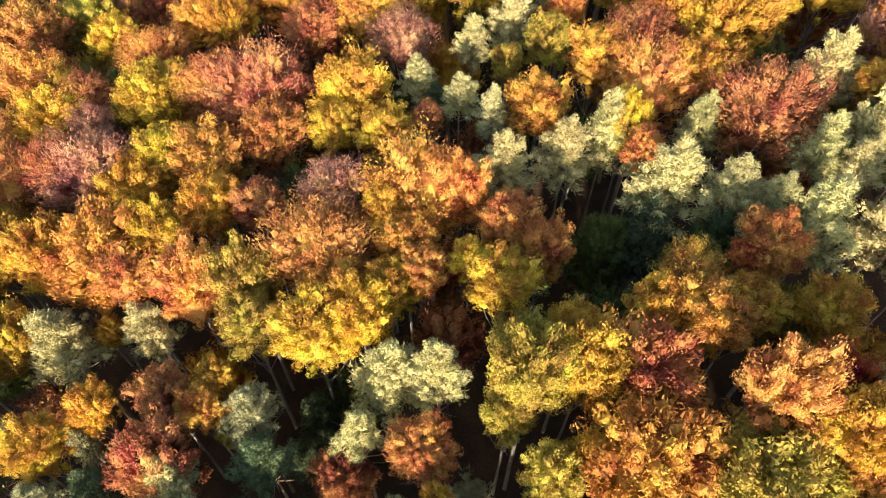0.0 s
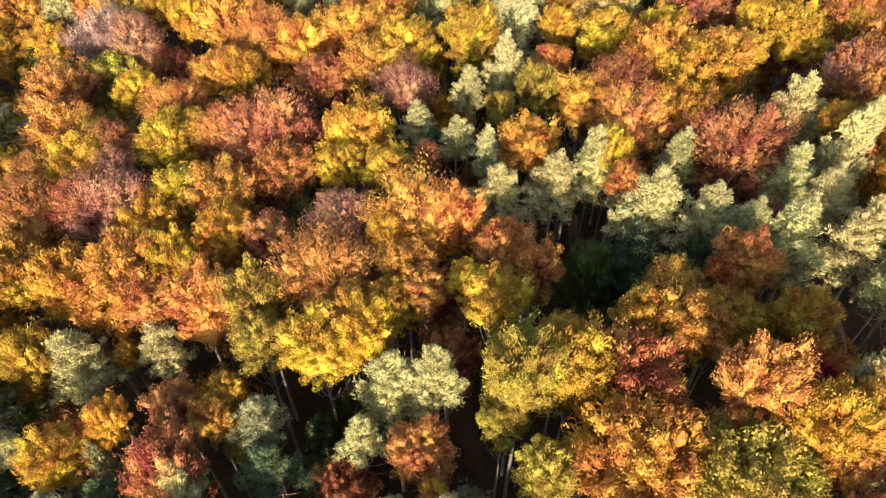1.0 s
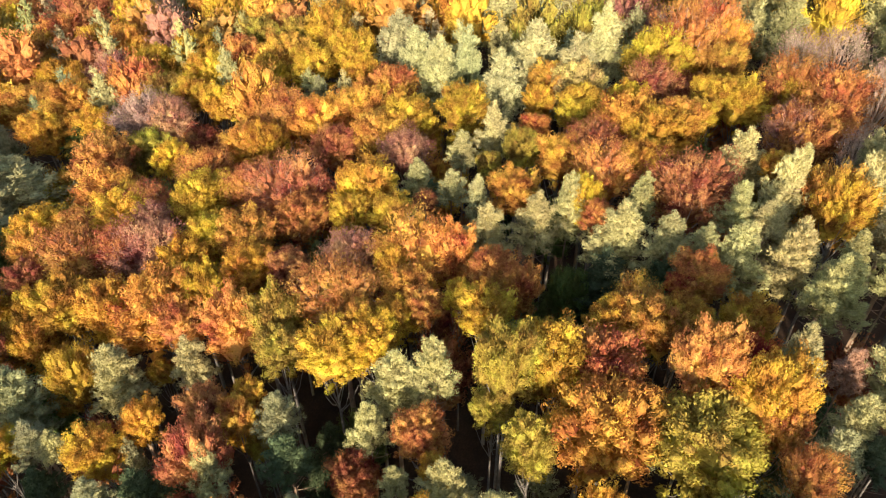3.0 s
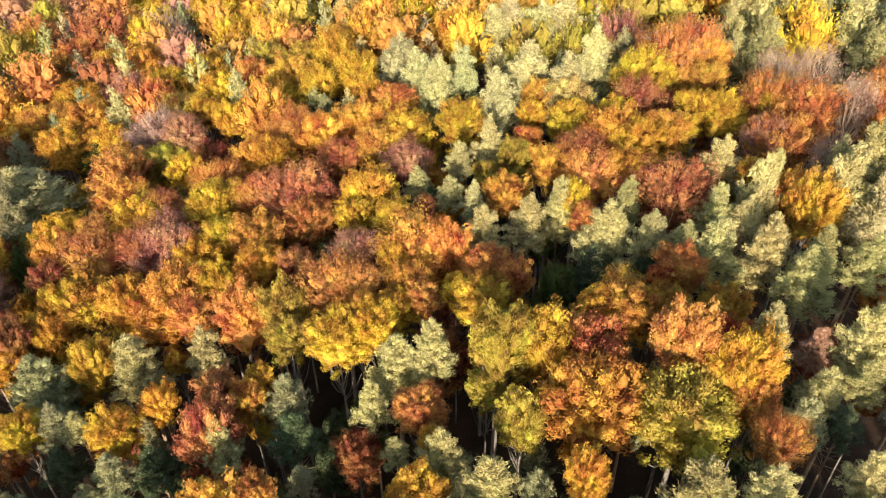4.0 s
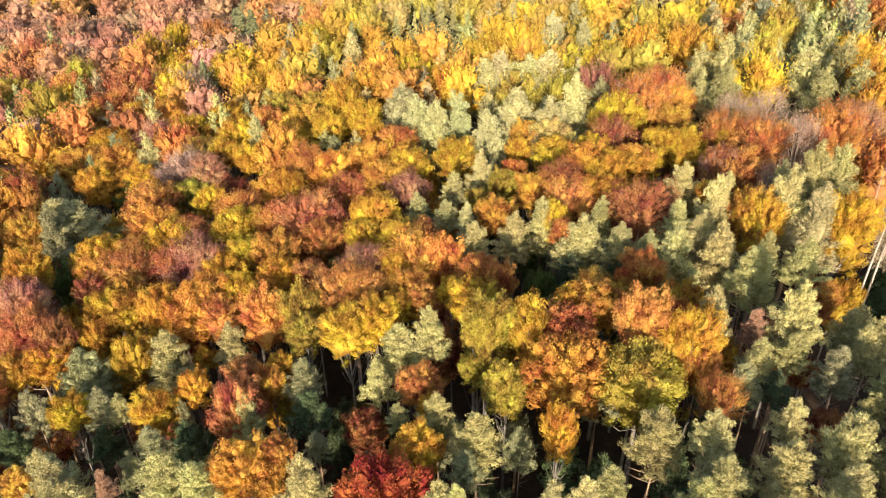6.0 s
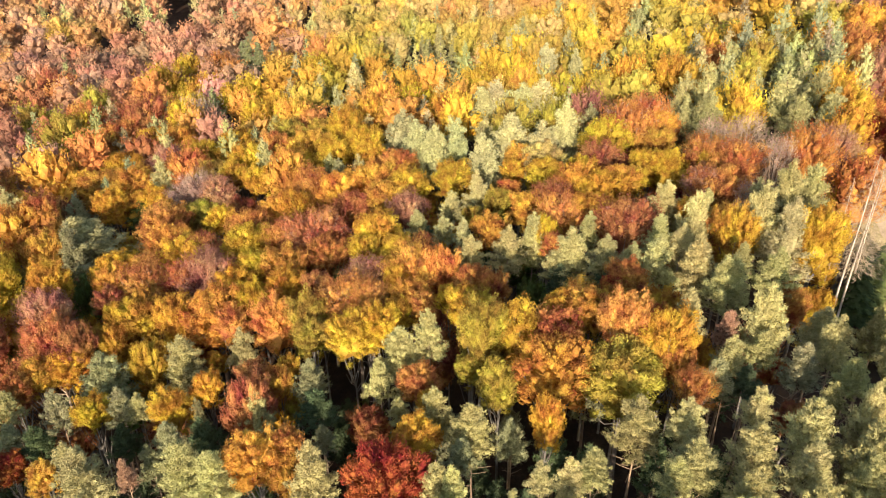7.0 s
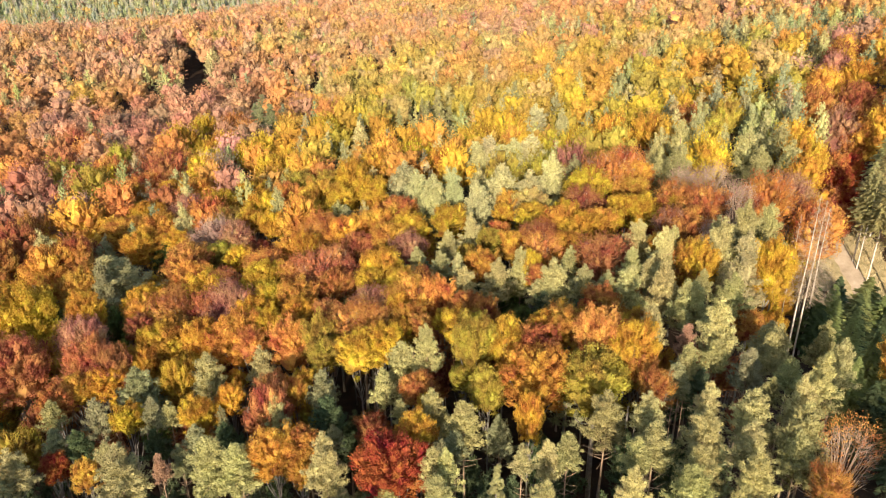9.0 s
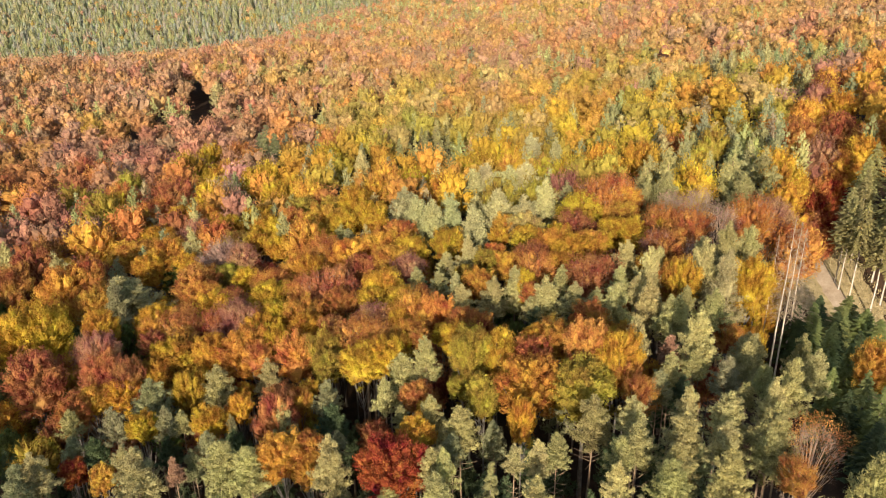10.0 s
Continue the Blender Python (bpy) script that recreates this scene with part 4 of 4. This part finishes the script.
# ---------------------------------------------------------------- the forest beyond the trees told apart one by one
def near_line(x, y, line):
    """Distance of x, y from a line of points."""
    best = 1e9
    for (ax, ay), (bx, by) in zip(line, line[1:]):
        u = max(0, min(1, ((x - ax) * (bx - ax) + (y - ay) * (by - ay)) / ((bx - ax) ** 2 + (by - ay) ** 2)))
        best = min(best, math.hypot(x - ax - u * (bx - ax), y - ay - u * (by - ay)))
    return best


TRACK = [(66, -70), (74, 10), (76.4, 45), (77.5, 55), (78.0, 66), (78.8, 77), (82, 86), (90, 100), (98, 116), (108, 135)]
NARROW = [(-92, 222), (-99, 242), (-116, 285), (-134, 326)]
HOLES = [(48, 7, 6.5), (13.1, 31.1, 3.8), (-8.9, 22.4, 5.6), (23.3, 20.4, 3.2), (33.3, 29.4, 3.0), (-22.3, 27.6, 2.8)]


def open_land(x, y):
    """Where no tree stands: the ride with its track in the east, the narrow ride in the north-west, and small gaps."""
    if 48 + 0.25 * y < x < 80 and 2 < y < 62:
        return True
    # the unseen south end is opened wider to let the sun reach the clearing
    if 50 < x < 130 and -80 < y < 150 and near_line(x, y, TRACK) < (18 if y < 5 else 9.5 if y < 66 else 5.0 if y < 85 else 1.5):
        return True
    if x < -70 and y > 205 and near_line(x, y, NARROW) < 7.0 + 4.0 * noise.noise((x / 9, y / 9, 1.0)):
        return True
    return any(math.hypot(x - a, y - b) < r for a, b, r in HOLES)


# leaf colours from fresh to spent, the second list muted in place of haze
TURNING = ["lime", "yellow", "yellow", "gold", "yellow", "gold", "orange", "gold", "orange", "rust", "orange", "rust", "brown", "mauve", "brown", "mauve"]
HAZE_MUTED = ["lime", "straw", "lime", "straw", "gold", "straw", "gold", "rose", "orange", "rust", "rose", "rust", "mauve", "brown", "rose", "mauve"]


def random_tree(rng, x, y):
    """Kind, height, breadth and colour of a tree, by the part of the forest."""
    if y < 20:
        conifer = 0.8 if y < -30 else 0.97
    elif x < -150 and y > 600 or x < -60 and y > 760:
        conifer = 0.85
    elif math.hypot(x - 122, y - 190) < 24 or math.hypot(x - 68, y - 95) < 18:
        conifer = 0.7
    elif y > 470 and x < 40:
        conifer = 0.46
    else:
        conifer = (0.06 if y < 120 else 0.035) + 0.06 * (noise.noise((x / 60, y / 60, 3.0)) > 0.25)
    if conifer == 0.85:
        # far hillside: greyed tints, the haze put into leaf and needle colour
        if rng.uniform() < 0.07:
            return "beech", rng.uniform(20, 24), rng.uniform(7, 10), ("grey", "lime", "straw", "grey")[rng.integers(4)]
        return "spruce", rng.uniform(19, 27), rng.uniform(6.5, 9), ("blue", "hazed_green", "blue")[rng.integers(3)]
    if rng.uniform() < conifer:
        return "pine", rng.uniform(21, 25), rng.uniform(4.4, 6.2), ("pine", "olive", "olive", "blue")[rng.integers(4)]
    turn = 0.42 + 0.55 * noise.noise((x / 55, y / 70, 9.0)) + 0.30 * noise.noise((x / 18, y / 22, 4.0)) + rng.normal(0, 0.11) + 0.36 * float(smooth(-20, -110, x)) + 0.10 * float(smooth(60, 160, x)) - 0.36 * math.exp(-((x - 30) / 55) ** 2 - ((y - 170) / 90) ** 2)
    # farther off, likelier the muted list: distance haze put into leaf colour
    mix = HAZE_MUTED if rng.uniform() < (y - 80) / 190 else TURNING
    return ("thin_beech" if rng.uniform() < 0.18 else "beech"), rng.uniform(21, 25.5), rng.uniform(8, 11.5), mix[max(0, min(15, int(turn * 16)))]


def in_view(x, y, margin=9):
    return abs(x - 1.8) < (y + 57) * 0.655 + margin and y > -14


# ---------------------------------------------------------------- the clearing with its track in the east
def strip(name, line, half, lift, mat, label, wobble=0.5):
    """A ribbon of ground along a line, laid on the land."""
    rng = np.random.default_rng(len(name))
    pts = []
    for (ax, ay), (bx, by) in zip(line, line[1:]):
        n = max(2, int(math.hypot(bx - ax, by - ay) / 1.5))
        pts += [(ax + (bx - ax) * i / n, ay + (by - ay) * i / n) for i in range(n)]
    pts.append(line[-1])
    bm = bmesh.new()
    rows = []
    for i, (x, y) in enumerate(pts):
        qx, qy = pts[min(i + 1, len(pts) - 1)]
        px, py = pts[max(i - 1, 0)]
        d = math.hypot(qx - px, qy - py)
        nx, ny = (qy - py) / d, -(qx - px) / d
        row = []
        for k in range(9):
            u = (k / 8 * 2 - 1) * (half + rng.uniform(-wobble, wobble) * (k in (0, 8)))
            vx, vy = x + nx * u, y + ny * u
            edge = 1 - abs(k - 4) / 4
            rut = -0.06 if k in (2, 6) and half < 4 else 0
            row.append(bm.verts.new((vx, vy, float(land(vx, vy)) + lift * min(1, edge * 3 + 0.1) + rut)))
        rows.append(row)
    for a, b in zip(rows, rows[1:]):
        for k in range(8):
            bm.faces.new((a[k], a[k + 1], b[k + 1], b[k])).smooth = True
    me = bpy.data.meshes.new(name)
    bm.to_mesh(me)
    bm.free()
    me.materials.append(mat)
    return tagged(new(name, me), label, "forest track" if half < 4 else "grass verge", kind="structure")


strip("grass_verge", TRACK[1:8], 7.5, 0.22, GRASS, "dry grass and brash along the forest ride", 1.5)
strip("forest_track", TRACK[1:8], 2.0, 0.34, DIRT, "pale bare earth of a forest track", 0.6)


def brash():
    """Dry grass tufts and loose branches on the verges of the track."""
    rng = np.random.default_rng(31)
    c, d, w, ln = [], [], [], []
    for _ in range(5200):
        i = rng.integers(1, len(TRACK) - 2)
        u = rng.uniform()
        x = TRACK[i][0] + (TRACK[i + 1][0] - TRACK[i][0]) * u
        y = TRACK[i][1] + (TRACK[i + 1][1] - TRACK[i][1]) * u
        off = rng.choice((-1, 1)) * rng.uniform(2.4, 8.5)
        x += off
        y += rng.normal(0, 1.5)
        z = float(land(x, y)) + 0.3
        stick = rng.uniform() < 0.22
        c.append((x, y, z))
        d.append((rng.normal(), rng.normal(), 0.12) if stick else (rng.normal() * 0.5, rng.normal() * 0.5, 1.0))
        ln.append(rng.uniform(0.8, 2.4) if stick else rng.uniform(0.4, 0.9))
        w.append(rng.uniform(0.02, 0.05) if stick else rng.uniform(0.06, 0.16))
    c = np.array(c)
    tris = leaf_arrays(c, np.array(d), rng.normal(0, 1, c.shape), np.array(ln), np.array(w))
    tagged(new("brushwood", mesh_of("brushwood", tris, GRASS)), "dry grass tufts and pale fallen branches beside the track", "brushwood", kind="stuff")


brash()
for x, y, tall, across in ((79.3, 61.9, 20.5, 5.2), (81.3, 58.3, 20.5, 5.4), (79.2, 65.6, 19, 4.8), (79.4, 67.6, 20, 5.0), (84.5, 60.5, 19.5, 5.2), (86.0, 66.5, 20, 5.6), (85.5, 73.5, 19, 5.4), (88.5, 79.0, 19, 5.6), (91.5, 70.5, 19, 5.4), (93.0, 84.0, 19, 5.6)):
    plant("tall_spruce", x, y, tall, across, "olive")
for x, y, tall, across in ((52.7, 36.6, 27.5, 5.6), (53.9, 37.0, 26.5, 5.2), (51.6, 38.4, 24.0, 3.4), (57.0, 41.0, 24.5, 5.8)):
    plant("dead_spruce", x, y, tall, across, "tan")
for x, y, tall, across, tint in ((62, 52, 22, 7.5, "rust"), (64, 64, 23, 8, "gold"), (69, 74, 23, 7, "gold"), (72, 84, 22, 7, "yellow"), (86, 104, 22, 8, "rust"), (101, 100, 19, 7, "rust"), (82, 94, 12, 5, "rust"), (85, 99, 11, 5, "brown"), (92, 96, 12, 5, "brown"), (90, 109, 13, 6, "rust"), (97, 107, 20, 8, "brown"), (95, 118, 22, 8, "orange"), (104, 119, 22, 8, "gold"), (101, 126, 23, 8, "mauve"), (70, 71, 13, 6, "rust"), (72, 77, 12, 5.5, "brown"), (74, 84, 12, 5.5, "rust"), (78, 89, 10, 5, "brown"), (84, 89, 7, 4.5, "brown"), (87, 94, 8, 4.5, "rust"), (91, 101, 8, 4.5, "brown"), (94, 106, 9, 5, "rust"), (96, 112, 9, 5, "brown"), (99, 118, 10, 5, "rust"), (102, 123, 10, 5, "brown"), (106, 131, 22, 7, "gold"), (108, 136, 23, 8, "brown"), (111, 142, 23, 8, "orange")):
    plant("beech", x, y, tall, across, tint, far=True)

rng = np.random.default_rng(5)
spot, tries = {}, 0
def free(x, y, gap):
    """Whether no tree stands closer than gap; remembers the place."""
    ci, cj = int(x // 12), int(y // 12)
    for i in (-1, 0, 1):
        for j in (-1, 0, 1):
            for a, b, r in spot.get((ci + i, cj + j), ()):
                if math.hypot(a - x, b - y) < gap + r * 0.62:
                    return False
    return True
def keep(x, y, r):
    spot.setdefault((int(x // 12), int(y // 12)), []).append((x, y, r))

for x, y, r in planted:
    keep(x, y, r)
SINGLE = 84
for _ in range(14000):
    y = rng.uniform(-14, SINGLE)
    x = rng.uniform(-1, 1) * ((y + 57) * 0.655 + 9) + 1.8
    if open_land(x, y):
        continue
    kind, tall, across, tint = random_tree(rng, x, y)
    low = y < 68
    if low and x > 36:
        continue
    if low:
        kind, tall, across, tint = "beech", rng.uniform(14, 18.5), rng.uniform(5, 7), ("green", "brown", "lime", "gold", "brown")[rng.integers(5)]
        if y < 20:
            # low pines in the gaps, mostly in the tint that holds the shade
            kind, tall, across, tint = "pine", rng.uniform(11, 15), rng.uniform(3.6, 5.2), ("dark", "blue", "dark")[rng.integers(3)]
    if free(x, y, across * 0.5 * (0.8 if low else 0.9)):
        keep(x, y, across / 2)
        plant(kind, x, y, tall - (0 if low else 1.0), across * 0.9, tint, far=True)


def far_forest():
    """The wood that nobody could count: everything past the single trees, and unseen trees behind and beside the
    flight, added for their shade.
    """
    rng = np.random.default_rng(9)
    def grow(make, **k):
        return [make(np.random.default_rng(300 + v), **k)[0] for v in range(5)]
    mid_leaf = grow(broadleaf_shape, lobes=20, leaves=24, size=0.55, fat=2.0, stretch=0.6)
    mid_pine = grow(pine_shape, whorls=7, boughs=4, sprays=1, needles=14, size=0.6, slim=0.2, fat=1.7)
    far_leaf = grow(broadleaf_shape, lobes=11, leaves=16, size=0.8, fat=2.4, stretch=0.5)
    wide_leaf = grow(broadleaf_shape, lobes=7, leaves=8, size=1.1, fat=2.8, stretch=0.4)
    far_pine = grow(pine_shape, whorls=5, boughs=3, sprays=1, needles=8, size=0.9, slim=0.22, fat=2.2)
    hill_fir = [np.concatenate([clump_shape(np.random.default_rng(500 + v), 2, 8, (2.6, 2.6, 8.5), 15.0, point=0.75, rough=0.1), pine_shape(np.random.default_rng(520 + v), whorls=4, boughs=3, sprays=1, needles=2, size=1.6, deep=14.0, core=0)[0]]) for v in range(4)]
    parts, tints = [], []

    def add(kind, x, y, tall, across, tint):
        con = kind in ("pine", "spruce")
        middle = SINGLE - 10 < y < 215 or (-75 < y < 20 and abs(x) < 80)
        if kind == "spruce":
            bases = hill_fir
        elif con:
            bases = mid_pine if middle else far_pine
        else:
            bases = mid_leaf if middle else far_leaf if y < 400 else wide_leaf
        base = bases[rng.integers(len(bases))]
        s = across / (5.2 if con else 8.8)
        a = rng.uniform(0, 6.28)
        ca, sa = math.cos(a) * s, math.sin(a) * s
        v = np.stack([base[..., 0] * ca - base[..., 1] * sa + x, base[..., 0] * sa + base[..., 1] * ca + y, base[..., 2] * (tall / 24) + float(land(x, y))], -1)
        parts.append(v)
        own = np.array(TINTS[tint][1])
        # haze painted in: broadleaf tints drift towards pale tan with distance
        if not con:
            haze_share = (0.3 if tint in ("lime", "straw", "yellow") else 0.55) * float(smooth(110, 260, y))
            own = own * (1 - haze_share) + np.array((0.46, 0.29, 0.155)) * haze_share
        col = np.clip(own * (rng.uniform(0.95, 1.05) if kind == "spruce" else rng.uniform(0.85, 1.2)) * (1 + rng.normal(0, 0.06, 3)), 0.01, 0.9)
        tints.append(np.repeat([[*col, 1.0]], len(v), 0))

    # past the single trees, as thick as they stand there
    for _ in range(30000):
        y = rng.uniform(SINGLE - 2, 330)
        x = rng.uniform(-1, 1) * ((y + 57) * 0.655 + 14) + 1.8
        if open_land(x, y):
            continue
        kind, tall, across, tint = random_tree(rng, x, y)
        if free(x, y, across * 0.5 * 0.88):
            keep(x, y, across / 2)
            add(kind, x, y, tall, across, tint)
    # the far slopes, thinner where crowns merge, and the unseen shading wood behind and beside the flight
    cell = 7.2
    for iy in range(-16, 175):
        y0 = iy * cell
        half = (max(y0, -60) + 57) * 0.66 + 30 if y0 > -14 else 95
        for ix in range(int(-half / cell), int(half / cell) + 1):
            x, y = ix * cell + rng.uniform(-4.5, 4.5), y0 + rng.uniform(-4.5, 4.5)
            if y < 332 and in_view(x, y, 14) or open_land(x, y):
                continue
            if y > 830 and x > -20:
                continue
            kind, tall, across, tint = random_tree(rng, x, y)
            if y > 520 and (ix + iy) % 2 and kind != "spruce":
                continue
            # unseen trees behind the flight are lowered in the east to let sunlight past
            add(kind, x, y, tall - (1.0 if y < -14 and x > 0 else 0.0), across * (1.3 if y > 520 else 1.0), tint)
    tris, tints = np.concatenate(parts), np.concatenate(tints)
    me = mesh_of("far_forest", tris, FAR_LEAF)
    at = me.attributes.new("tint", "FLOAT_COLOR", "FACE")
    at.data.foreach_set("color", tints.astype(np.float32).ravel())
    tagged(new("far_forest", me), "distant autumn woodland of mixed yellow, rust and green crowns, with unseen shading trees behind", "forest", kind="stuff")


far_forest()
